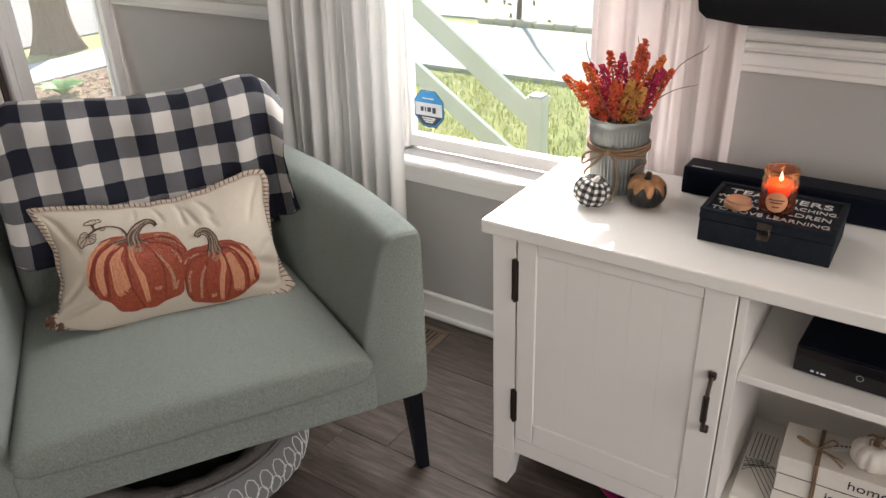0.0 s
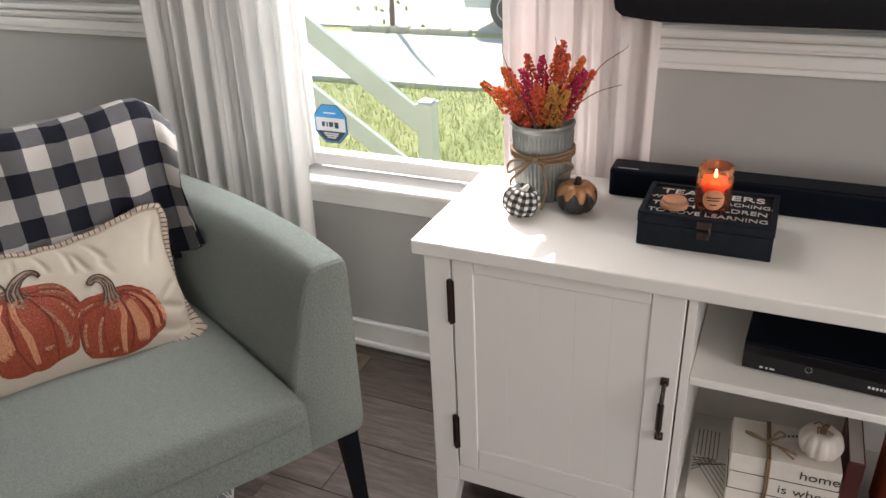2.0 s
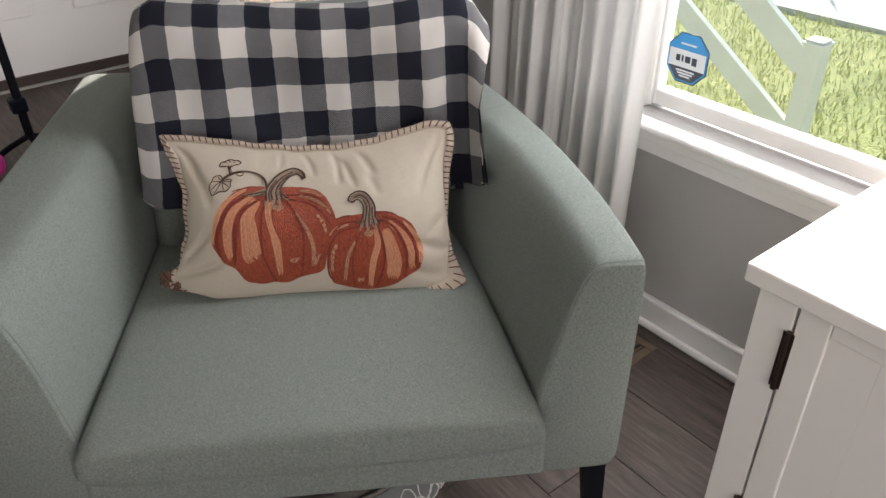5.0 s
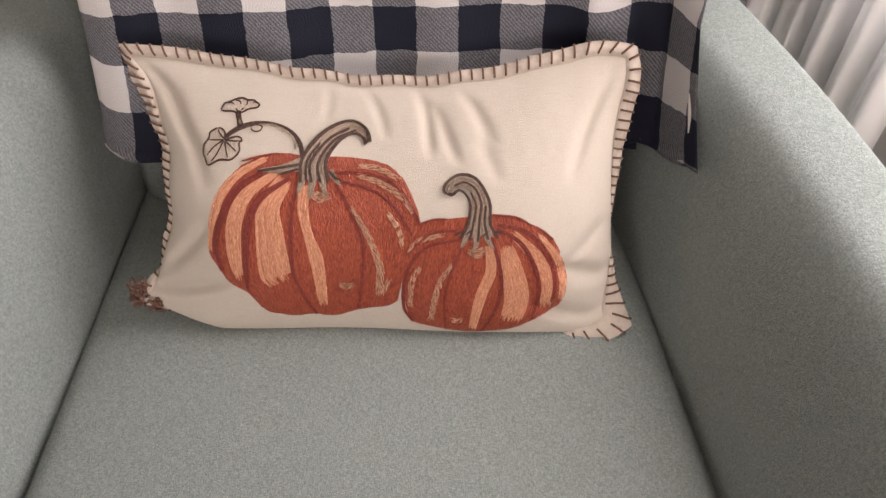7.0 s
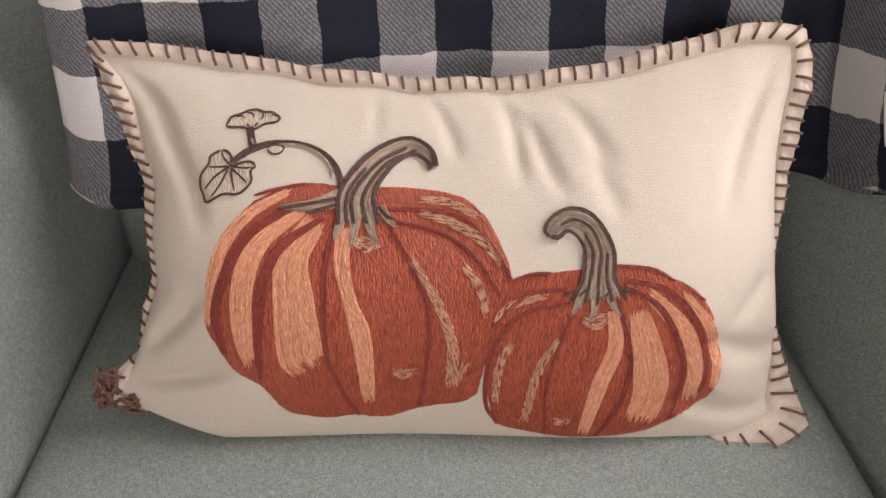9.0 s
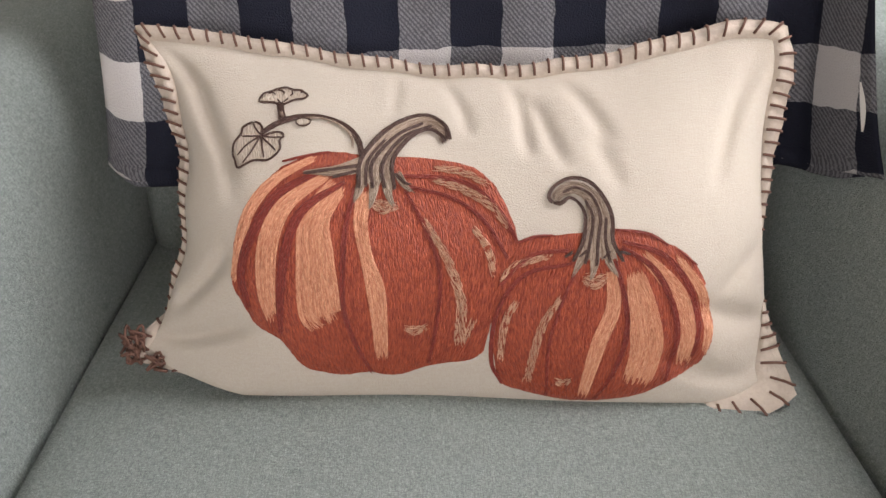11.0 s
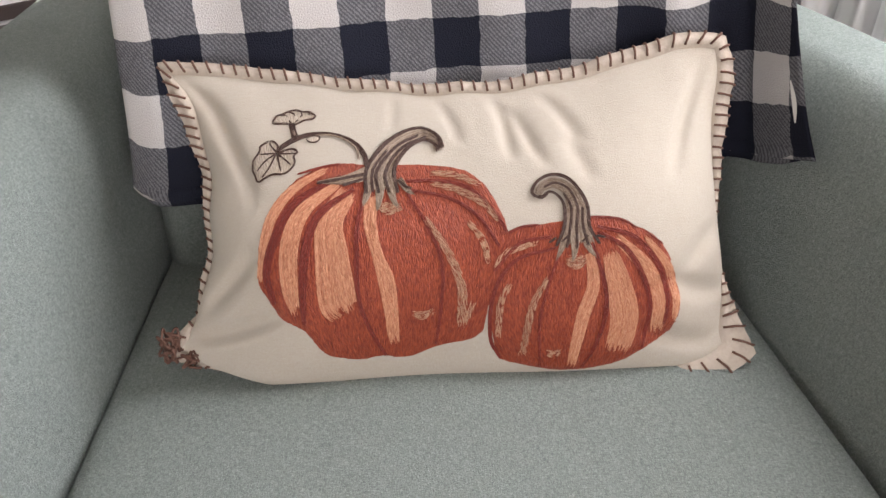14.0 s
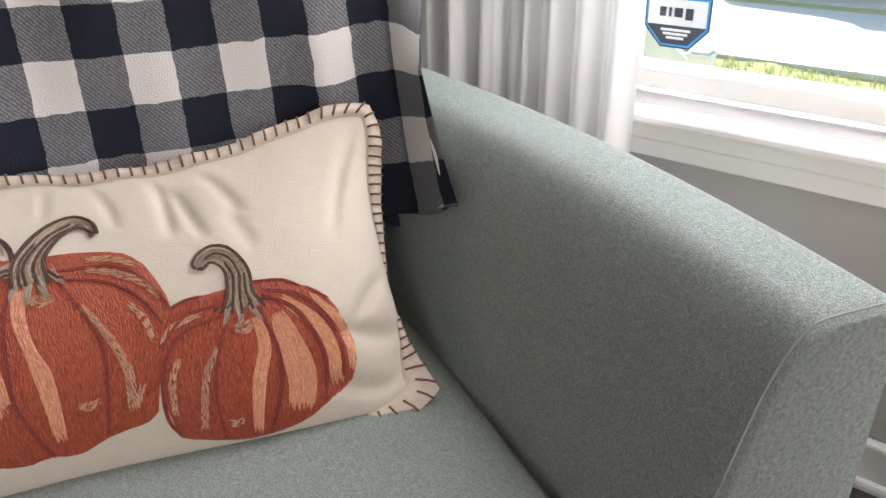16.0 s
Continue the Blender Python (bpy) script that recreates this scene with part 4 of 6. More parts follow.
VINE = [
    [(203, 182, 4.2), (199, 197, 4.0), (189, 208, 3.6), (174, 214, 3.2), (159, 215, 3.4), (147, 212, 4.6), (137, 207, 4.4), (131, 202, 3.0)],
    [(145, 212, 6.0), (143, 219, 4.6), (142, 225, 5.2), (142, 227, 2.0)]]
VINE_CORE = [
    [(196, 190, 1.6), (194, 200, 1.5), (186, 208, 1.3), (174, 213, 1.1), (161, 214, 1.0)],
    [(145, 214, 2.0), (143, 219, 1.5)]]
BUD = [(154, 211), (157, 213), (162, 213), (165, 211), (162, 208), (157, 208)]
LEAFLINE = [
    [(130, 200, 1.4), (121, 194, 1.3), (114, 186, 1.1)],
    [(130, 200, 1.4), (124, 188, 1.3), (118, 180, 1.0)],
    [(131, 199, 1.3), (132, 192, 1.3), (134, 184, 1.0)],
    [(131, 199, 1.3), (137, 194, 1.2), (142, 189, 1.0)],
    [(131, 200, 1.3), (138, 199, 1.1), (145, 199, 1.0)],
    [(130, 200, 1.3), (123, 200, 1.1), (116, 200, 1.0)],
    [(130, 201, 1.3), (126, 206, 1.1), (124, 210, 1.0)],
    [(132, 233, 1.1), (136, 234, 1.1), (138, 232, 1.0)],
    [(139, 236, 1.1), (143, 235, 1.1), (144, 232, 1.0)],
    [(149, 235, 1.1), (150, 233, 1.1), (148, 231, 1.0)],
    [(157, 235, 1.0), (155, 233, 1.0)],
    [(142, 225, 1.1), (139, 229, 1.0)],
    [(144, 226, 1.1), (147, 229, 1.0)]]


def fill(name, outline, material, parent, off, label="", rings=22):
    """A patch of satin stitch inside a smooth closed outline, laid on the pillow."""
    pts = spline(outline + outline[:1], 4)[:-1]
    c = np.mean(pts, 0)
    tall = max(abs(p[1] - c[1]) for p in pts)
    rnd = random.Random(len(outline))
    bm = bmesh.new()
    layer = bm.loops.layers.uv.verify()
    mm = {}

    def vert(p, o):
        v = bm.verts.new(pillow_point(*(p / 1000), o))
        mm[v] = ((p[0] - c[0]) * (1 + 0.35 * ((p[1] - c[1]) / tall) ** 2) / 1000, p[1] / 1000)
        return v

    mid = vert(c, off)
    rows = [[vert(c + (p - c) * k / rings, off) for p in pts] for k in range(1, rings)]
    rows.append([vert(c + (p - c) * (1 + rnd.uniform(-0.006, 0.006)), 0.0) for p in pts])
    n = len(pts)
    for i in range(n):
        bm.faces.new((mid, rows[0][i], rows[0][(i + 1) % n]))
        for a, b in zip(rows, rows[1:]):
            bm.faces.new((a[i], b[i], b[(i + 1) % n], a[(i + 1) % n]))
    for f in bm.faces:
        for lp in f.loops:
            lp[layer].uv = mm[lp.vert]
    return part(name, bm, material, parent, label, smooth=True)


def strokes(name, lines, material, parent, off, ragged=2.0, label="", dash=0.0, gauge=0.9):
    """Bands of stitching, thread by thread: each line is (along, up, width) in millimetres."""
    rnd = random.Random(len(lines) + int(lines[0][0][0] * 7 + lines[0][0][1]))
    bm = bmesh.new()
    layer = bm.loops.layers.uv.verify()
    for line in lines:
        pts = np.array(spline(line, 14))
        steps = np.hypot(*(np.diff(pts[:, :2], axis=0).T))
        run = np.concatenate(([0.0], np.cumsum(steps)))
        total = run[-1]
        wide = max(p[2] for p in pts)
        count = max(2, round(wide / (gauge * 0.82)))
        for j in range(count):
            f = (j + 0.5) / count - 0.5
            start, end = rnd.uniform(-0.3, 1) * ragged * 0.5, total - rnd.uniform(-0.3, 1) * ragged
            spans = []
            if dash:
                x = start + rnd.uniform(0, dash)
                while x < end:
                    y = x + dash * rnd.uniform(0.7, 1.6)
                    spans.append((x, min(y, end)))
                    x = y + dash * rnd.uniform(0.05, 0.9)
            else:
                spans.append((start, end))
            shift, lift = rnd.uniform(0, 1), rnd.uniform(-0.00022, 0.00022)
            for x0, x1 in spans:
                if x1 - x0 < 0.8:
                    continue
                m = max(2, int((x1 - x0) / 2.2))
                rib = []
                for i in range(m + 1):
                    x = x0 + (x1 - x0) * i / m
                    p = np.array([np.interp(x, run, pts[:, k]) for k in range(3)])
                    e = np.array([np.interp(min(x + 1.5, total), run, pts[:, k]) - np.interp(max(x - 1.5, 0), run, pts[:, k]) for k in (0, 1)])
                    e = e / (np.hypot(*e) + 1e-9)
                    if x > total or x < 0:
                        p[:2] += e * (x - total if x > total else x)
                    side = np.array((-e[1], e[0]))
                    half = gauge * 0.5 * min(1.0, max(0.45, p[2] / wide + 0.2)) * (0.5 if i in (0, m) else 1.0)
                    o = f * max(p[2], 0.6) + rnd.uniform(-0.10, 0.10) + (0.45 * (i / m - 0.5) if dash else 0)
                    rib.append([(bm.verts.new(pillow_point(*((p[:2] + side * (o + d * half)) / 1000), off + lift - (0.0005 if d else 0.0))), d * 0.0004 + shift, x / 1000) for d in (-1, 0, 1)])
                for a, b in zip(rib, rib[1:]):
                    for d in (0, 1):
                        four = (a[d], b[d], b[d + 1], a[d + 1])
                        face = bm.faces.new([q[0] for q in four])
                        for lp, q in zip(face.loops, four):
                            lp[layer].uv = q[1:]
    return part(name, bm, material, parent, label, smooth=True)


def pillow():
    p = thing("lumbar_pillow", "cream lumbar pillow embroidered with two rust pumpkins", "pillow", CHAIR)

    def front(u, v):
        s, q = 0.5 - 0.5 * math.cos(math.pi * u), 0.5 - 0.5 * math.cos(math.pi * v)
        a, b = pillow_ab(s, q)
        return PILLOW_O + a * PILLOW_A + b * PILLOW_U + pillow_height(s, q) * PILLOW_N

    def rear(u, v):
        s, q = 0.5 - 0.5 * math.cos(math.pi * u), 0.5 - 0.5 * math.cos(math.pi * v)
        a, b = pillow_ab(s, q)
        return PILLOW_O + a * PILLOW_A + b * PILLOW_U + (pillow_seam(s, q) - 0.001 - 0.045 * (math.sin(math.pi * s) * math.sin(math.pi * q)) ** 0.5) * PILLOW_N

    bm = surf(bmesh.new(), 200, 130, front)
    part("front_cover", bm, CREAM, p, smooth=True)
    part("back_cover", surf(bmesh.new(), 60, 40, rear), CREAM, p, smooth=True)

    def rim(t, out, lift):
        """Round the seam: t from 0 to 4 over top, right, bottom, left."""
        k, f = int(t) % 4, t % 1
        s, q = ((f, 1.0), (1.0, 1 - f), (1 - f, 0.0), (0.0, f))[k]
        a, b = pillow_ab(s, q)
        a2, b2 = pillow_ab(*[min(max(x + d, 0), 1) for x, d in zip((s, q), ((0, -0.02), (-0.02, 0), (0, 0.02), (0.02, 0))[k])])
        d = Vector((a - a2, b - b2, 0)).normalized()
        near = min(f, 1 - f)
        if near < 0.10:
            diag = Vector(((1 if s > 0.5 else -1), (1 if q > 0.5 else -0.35), 0)).normalized()
            d = d.lerp(diag, 1 - near / 0.10).normalized()
        wave = 0.0022 * math.sin(41 * t) + 0.0015 * math.sin(97 * t)
        w = out * width(t)
        back = -0.012 * max(0.0, 1 - width(t)) if k != 0 else 0.0
        return PILLOW_O + (a + d.x * w) * PILLOW_A + (b + d.y * w) * PILLOW_U + (pillow_seam(s, q) + (lift + wave * out / 0.013) * min(1.0, width(t)) + back) * PILLOW_N

    def width(t):
        """The flange stands out along the top and at the corners and folds back elsewhere."""
        keys = ((0, 1.15), (0.1, 1.0), (0.5, 0.78), (0.9, 1.0), (1.0, 1.05), (1.2, 1.15), (1.45, 0.62), (1.62, 0.15), (1.74, 0.22), (1.86, 0.8), (1.96, 1.7), (2.0, 2.25), (2.06, 1.6), (2.11, 0.4),
                (2.16, 0.0), (2.9, 0.0), (2.97, 0.5), (3.0, 1.1), (3.05, 0.9), (3.12, 0.25), (3.25, 0.55), (3.4, 0.5), (3.5, 0.62), (3.7, 0.85), (3.9, 1.25), (4.0, 1.15))
        return float(np.interp(t % 4, [q[0] for q in keys], [q[1] for q in keys]))

    bm = bmesh.new()
    n = 400
    surf(bm, n, 6, lambda u, v: rim(4 * u, -0.002 + 0.0145 * v, 0.004 * math.sin(math.pi * min(1, v * 1.2))), wrap_u=True)
    surf(bm, n, 3, lambda u, v: rim(4 * u, -0.002 + 0.0145 * v, -0.002), wrap_u=True)
    part("flange", bm, TAN, p, "tan whip-stitched flange", smooth=True)
    for k, count in enumerate((44, 28, 46, 27)):
        for i in range(count):
            t = k + (i + 0.5) / count
            if width(t) < 0.22:
                continue
            tilt = 0.10 / count
            part("whip_stitch", tube(bmesh.new(), [rim(t - tilt, max(0.0008, 0.0145 - 0.022 / width(t)), 0.0040), rim(t, max(0.006, 0.0145 - 0.011 / width(t)), 0.0054), rim(t + tilt, 0.0120, 0.0036), rim(t + tilt, 0.0131, 0.0012), rim(t + tilt, 0.0130, -0.002)], 0.00115, 5), BROWN, p, smooth=True)
    rnd = random.Random(3)
    bm = bmesh.new()
    for t in (2.97, 2.99, 3.01, 3.03):
        for _ in range(8):
            c = rim(t, 0.008, 0.004) + Vector((0, 0, 0.006))
            q = [c + Vector([rnd.uniform(-0.009, 0.009) for _ in range(3)]) for _ in range(3)]
            tube(bm, spline([c] + q, 4), 0.0012, 5)
    part("corner_knot", bm, BROWN, p, "knotted brown thread end", smooth=True)

    def stitched(name, lines, *args, fat=1.0, **kw):
        for line in lines:
            strokes(name, [[(x, y, w * fat) for x, y, w in line]], *args, **kw)

    for name, shape, light, high, pale, dark, lift, label in (
            ("large_pumpkin", OUTLINE1, LIGHT1, HIGH1, PALE1, DARK1, 0.0006, "large embroidered rust pumpkin"),
            ("small_pumpkin", OUTLINE2, LIGHT2, HIGH2, PALE2, DARK2, 0.0009, "small embroidered rust pumpkin")):
        body = fill(name, shape, RUST, p, lift, label)
        stitched("light_rib", light, PEACH, body, lift + 0.0005, 7.0, "peach satin-stitched rib")
        stitched("rib_line", dark, MAROON, body, lift + 0.0010, 1.5, "maroon rib line", fat=1.15)
        stitched("highlight", high, PALE, body, lift + 0.0010, 4.0, "pale hatched highlight", dash=5.5, fat=1.2, gauge=0.6)
        stitched("pale_patch", pale, PALE, body, lift + 0.0010, 3.0, "pale hatched highlight", dash=4.5, fat=1.1, gauge=0.6)
    for name, body, dark in (("large_stem", STEM1, STEM1DARK), ("small_stem", STEM2, STEM2DARK)):
        st = strokes(name, body, STEM, p, 0.0022, 3.0, "taupe embroidered stem")
        stitched("stem_line", dark, STEMDARK, st, 0.0029, 1.5, "dark brown outline stitch", fat=1.1)
    vine = strokes("vine", VINE, STEMDARK, p, 0.0014, 1.0, "dark brown curling vine")
    strokes("vine_core", VINE_CORE, STEM, vine, 0.0022, 1.0, "taupe thread along the vine")
    fill("bud", BUD, LEAFTHREAD, vine, 0.0016, "pale taupe bud", 8)
    fill("leaf", LEAF_OUTLINE, LEAFTHREAD, vine, 0.0006, "pale taupe leaf with dark veins", 8)
    fill("flower", FLOWER, LEAFTHREAD, vine, 0.0006, "pale taupe blossom", 8)
    for shape in (LEAF_OUTLINE, FLOWER, BUD):
        strokes("outline", [[(*q, 1.7) for q in shape + shape[:1]]], STEMDARK, vine, 0.0018, 0.5)
    stitched("leaf_line", LEAFLINE, STEMDARK, vine, 0.0016, 1.0, fat=0.8)


pillow()


# ---- console ----
CX0, CX1, CY0, CY1, CH = -0.84, 0.70, 1.57, 1.955, 0.70


def console():
    c = thing("tv_console", "white farmhouse television console with panelled doors and open shelves", "console")
    part("top", box_bm(CX0 - 0.018, CX1 + 0.018, CY0 - 0.017, CY1 + 0.018, CH - 0.030, CH, 0.004, 2), CONSOLE, c)
    for x0, x1 in ((CX0, CX0 + 0.055), (CX1 - 0.055, CX1)):
        for y0, y1 in ((CY0, CY0 + 0.045), (CY1 - 0.045, CY1)):
            bm = box_bm(x0, x1, y0, y1, 0.1035, CH - 0.031, 0.002)
            shift = (0.0, -0.018) if x0 < 0 else (0.018, 0.0)
            low = [bm.verts.new(q) for q in ((x0 + shift[0], y0, 0), (x1 + shift[1], y0, 0), (x1 + shift[1], y1, 0), (x0 + shift[0], y1, 0))]
            high = [bm.verts.new(q) for q in ((x0, y0, 0.103), (x1, y0, 0.103), (x1, y1, 0.103), (x0, y1, 0.103))]
            bm.faces.new(low[::-1])
            bm.faces.new(high)
            for i in range(4):
                bm.faces.new((low[i], low[(i + 1) % 4], high[(i + 1) % 4], high[i]))
            part("post", bm, CONSOLE, c)
    for x0, x1 in ((CX0 + 0.004, CX0 + 0.02), (CX1 - 0.02, CX1 - 0.004)):
        part("side_panel", box_bm(x0, x1, CY0 + 0.046, CY1 - 0.046, 0.10, CH - 0.031), CONSOLE, c)
    part("back_panel", box_bm(CX0 + 0.056, CX1 - 0.056, CY1 - 0.012, CY1 - 0.004, 0.10, CH - 0.031), CONSOLE, c)
    part("bottom_rail", box_bm(CX0 + 0.056, CX1 - 0.056, CY0 + 0.002, CY0 + 0.022, 0.104, 0.148, 0.002), CONSOLE, c)
    part("bottom_board", box_bm(CX0 + 0.056, CX1 - 0.056, CY0 + 0.023, CY1 - 0.013, 0.128, 0.145), CONSOLE, c)
    for x0 in (-0.345, 0.190):
        part("divider", box_bm(x0, x0 + 0.015, CY0 + 0.001, CY1 - 0.013, 0.149, CH - 0.031, 0.001), CONSOLE, c)
    part("shelf", box_bm(-0.329, 0.189, CY0 + 0.004, CY1 - 0.013, 0.487, 0.504, 0.002), CONSOLE, c)
    for x0, x1, hinge, knob in ((-0.781, -0.348, -0.785, -0.369), (0.208, 0.641, 0.645, 0.229)):
        d = part("door", box_bm(x0, x1, CY0 + 0.006, CY0 + 0.016, 0.152, 0.667, 0.001), CONSOLE, c)
        bm = bmesh.new()
        a, b = (x0 + 0.044, x1 - 0.058) if x0 < 0 else (x0 + 0.058, x1 - 0.044)
        box(bm, x0, a, CY0 - 0.002, CY0 + 0.0055, 0.152, 0.667, 0.0025)
        box(bm, b, x1, CY0 - 0.002, CY0 + 0.0055, 0.152, 0.667, 0.0025)
        box(bm, a + 0.0005, b - 0.0005, CY0 - 0.002, CY0 + 0.0055, 0.152, 0.209, 0.0025)
        box(bm, a + 0.0005, b - 0.0005, CY0 - 0.002, CY0 + 0.0055, 0.640, 0.667, 0.0025)
        part("door_frame", bm, CONSOLE, d)
        k = 5
        for i in range(k):
            w = (b - a) / k
            part("bead_board", box_bm(a + i * w + 0.00005, a + (i + 1) * w - 0.00005, CY0 + 0.001, CY0 + 0.0059, 0.210, 0.639, 0.0003, 1), CONSOLE, d)
        for z0, z1 in ((0.522, 0.618), (0.203, 0.288)):
            bm = bmesh.new()
            tube(bm, [(hinge, CY0 - 0.003, z0 + (z1 - z0) * t) for t in (0, 0.5, 1)], 0.0036, 8)
            for t in (0.0, 0.33, 0.66, 1.0):
                tube(bm, [(hinge, CY0 - 0.003, z0 + (z1 - z0) * t - 0.002), (hinge, CY0 - 0.003, z0 + (z1 - z0) * t + 0.002)], 0.0044, 8)
            box(bm, hinge - 0.008, hinge + 0.008, CY0 - 0.0028, CY0 - 0.0021, z0, z1)
            part("hinge", bm, BRONZE, d, "dark bronze butt hinge")
        bm = bmesh.new()
        arc = [(knob, CY0 - 0.004 - 0.026 * math.sin(math.pi * t) ** 0.6, 0.362 + 0.132 * t) for t in np.linspace(0.04, 0.96, 15)]
        tube(bm, arc, 0.0042, 8)
        tube(bm, [(knob, arc[7][1], 0.40), (knob, arc[7][1] - 0.0005, 0.428), (knob, arc[7][1], 0.456)], 0.0062, 8)
        for z in (0.366, 0.490):
            box(bm, knob - 0.0075, knob + 0.0075, CY0 - 0.012, CY0 - 0.002, z - 0.008, z + 0.008, 0.003)
        part("handle", bm, BRONZE, d, "dark bronze bow handle", smooth=False)


console()


def soundbar():
    s = thing("soundbar", "long black soundbar on the white console", "soundbar")
    part("body", box_bm(-0.556, 0.36, 1.880, 1.944, CH, CH + 0.060, 0.005, 3), ELECTRONICS, s)
    part("grille", box_bm(-0.545, 0.349, 1.8785, 1.8795, CH + 0.008, CH + 0.052), DARKCLOTH, s, "black cloth grille")
    bm = bmesh.new()
    for i in range(7):
        box(bm, -0.540 + i * 0.0062, -0.5355 + i * 0.0062, 1.887, 1.8905, CH + 0.0602, CH + 0.0606)
    part("maker_bars", bm, LOGO, s)


def keepsake_box():
    b = thing("keepsake_box", "black painted wooden keepsake box with white lettering", "box", Matrix.Translation((-0.344, 1.748, CH)))
    x, y, h = 0.114, 0.073, 0.066
    part("body", box_bm(-x, x, -y, y, 0, 0.044, 0.0015), BOXWOOD, b)
    lid = part("lid", box_bm(-x - 0.001, x + 0.001, -y - 0.001, y + 0.001, 0.0455, h - 0.005, 0.0012), BOXWOOD, b)
    bm = bmesh.new()
    for x0, x1, y0, y1 in ((-x - 0.001, x + 0.001, -y - 0.001, -y + 0.009), (-x - 0.001, x + 0.001, y - 0.009, y + 0.001), (-x - 0.001, -x + 0.009, -y + 0.0095, y - 0.0095), (x - 0.009, x + 0.001, -y + 0.0095, y - 0.0095)):
        box(bm, x0, x1, y0, y1, h - 0.0048, h, 0.001)
    part("lid_rim", bm, BOXWOOD, lid)
    for text, yy, size, sq in (("TEACHERS", 0.044, 0.031, 1.25), ("WHO LOVE TEACHING,", 0.014, 0.0195, 1.02), ("TEACH CHILDREN", -0.016, 0.024, 1.0), ("TO LOVE LEARNING", -0.047, 0.0205, 1.08)):
        lettering("word_line", text, size, Matrix.Translation((0, yy, h - 0.0044)), LETTER, lid, 0.0004, sq)
    bm = bmesh.new()
    box(bm, -0.012, 0.012, -y - 0.0035, -y - 0.0012, 0.046, 0.060, 0.001)
    box(bm, -0.010, 0.010, -y - 0.003, -y - 0.0002, 0.026, 0.040, 0.001)
    tube(bm, spline([(0.008, -y - 0.004, 0.05), (0.011, -y - 0.006, 0.04), (0.004, -y - 0.005, 0.03), (-0.004, -y - 0.005, 0.033)], 5), 0.0018, 6)
    tube(bm, [(-0.006, -y - 0.007, 0.036), (0.006, -y - 0.007, 0.036)], 0.0022, 6)
    part("clasp", bm, BRONZE, b, "small dark bronze clasp")


def candle():
    c = thing("jar_candle", "lit orange candle in a small glass jar", "candle", Matrix.Translation((-0.339, 1.727, CH + 0.0665)))
    prof = [(0.001, 0.0), (0.028, 0.0), (0.0305, 0.004), (0.031, 0.012), (0.031, 0.056), (0.030, 0.061), (0.0275, 0.065), (0.0275, 0.068), (0.0295, 0.070), (0.0295, 0.079), (0.0285, 0.080), (0.0275, 0.079), (0.0265, 0.068), (0.0285, 0.057), (0.029, 0.008), (0.001, 0.006)]
    jar = part("jar", lathe(bmesh.new(), prof, 40), JAR, c, "clear glass jar", smooth=True)
    jar.visible_shadow = False
    part("wax", lathe(bmesh.new(), [(0.0005, 0.0065), (0.0285, 0.0085), (0.0286, 0.052), (0.025, 0.0535), (0.0005, 0.0525)], 36), WAX, c, "glowing orange wax", smooth=True)
    part("wick", tube_bm([(0, 0, 0.0527), (0.0005, 0, 0.058)], 0.0008, 6), INK, c)
    part("flame", lathe(bmesh.new(), [(0.0002, 0.0), (0.0028, 0.003), (0.0033, 0.006), (0.0022, 0.011), (0.0002, 0.017)], 14, (0.0005, 0, 0.056)), FLAME, c, "small candle flame", smooth=True)
    bm = bmesh.new()
    lab = lambda r, half_h: (lambda u, v: (0.0314 * math.sin((u - 0.5) * 2 * half_h / 0.031 * math.sqrt(max(0, 1 - (2 * v - 1) ** 2)) + 0.12), -0.0314 * math.cos((u - 0.5) * 2 * half_h / 0.031 * math.sqrt(max(0, 1 - (2 * v - 1) ** 2)) + 0.12), 0.027 + half_h * (2 * v - 1)))
    surf(bm, 20, 20, lab(0, 0.019))
    part("label", bm, KRAFT, c, "round kraft paper label", smooth=True)
    for z, half in ((0.031, 0.013), (0.026, 0.010), (0.018, 0.006)):
        bm = surf(bmesh.new(), 8, 1, lambda u, v: (0.0318 * math.sin((2 * u - 1) * half / 0.031 + 0.12), -0.0318 * math.cos((2 * u - 1) * half / 0.031 + 0.12), z + 0.0022 * (v - 0.5)))
        part("label_bar", bm, INK, c)
    light = bpy.data.lights.new("candle_flame_light", "POINT")
    light.energy, light.color, light.shadow_soft_size = 0.05, (1.0, 0.45, 0.15), 0.004
    new("candle_flame_light", light).location = (-0.3385, 1.727, CH + 0.145)
    l = thing("candle_lid", "round wooden candle lid on the black box", "lid", Matrix.Translation((-0.402, 1.712, CH + 0.0665)))
    part("disc", lathe(bmesh.new(), [(0.0005, 0), (0.0235, 0.0), (0.0245, 0.001), (0.0245, 0.0085), (0.0235, 0.010), (0.0005, 0.010)], 36), CORK, l)
    part("plug", lathe(bmesh.new(), [(0.0005, 0.0105), (0.021, 0.0105), (0.021, 0.0145), (0.0205, 0.015), (0.0005, 0.015)], 36), CORK, l)


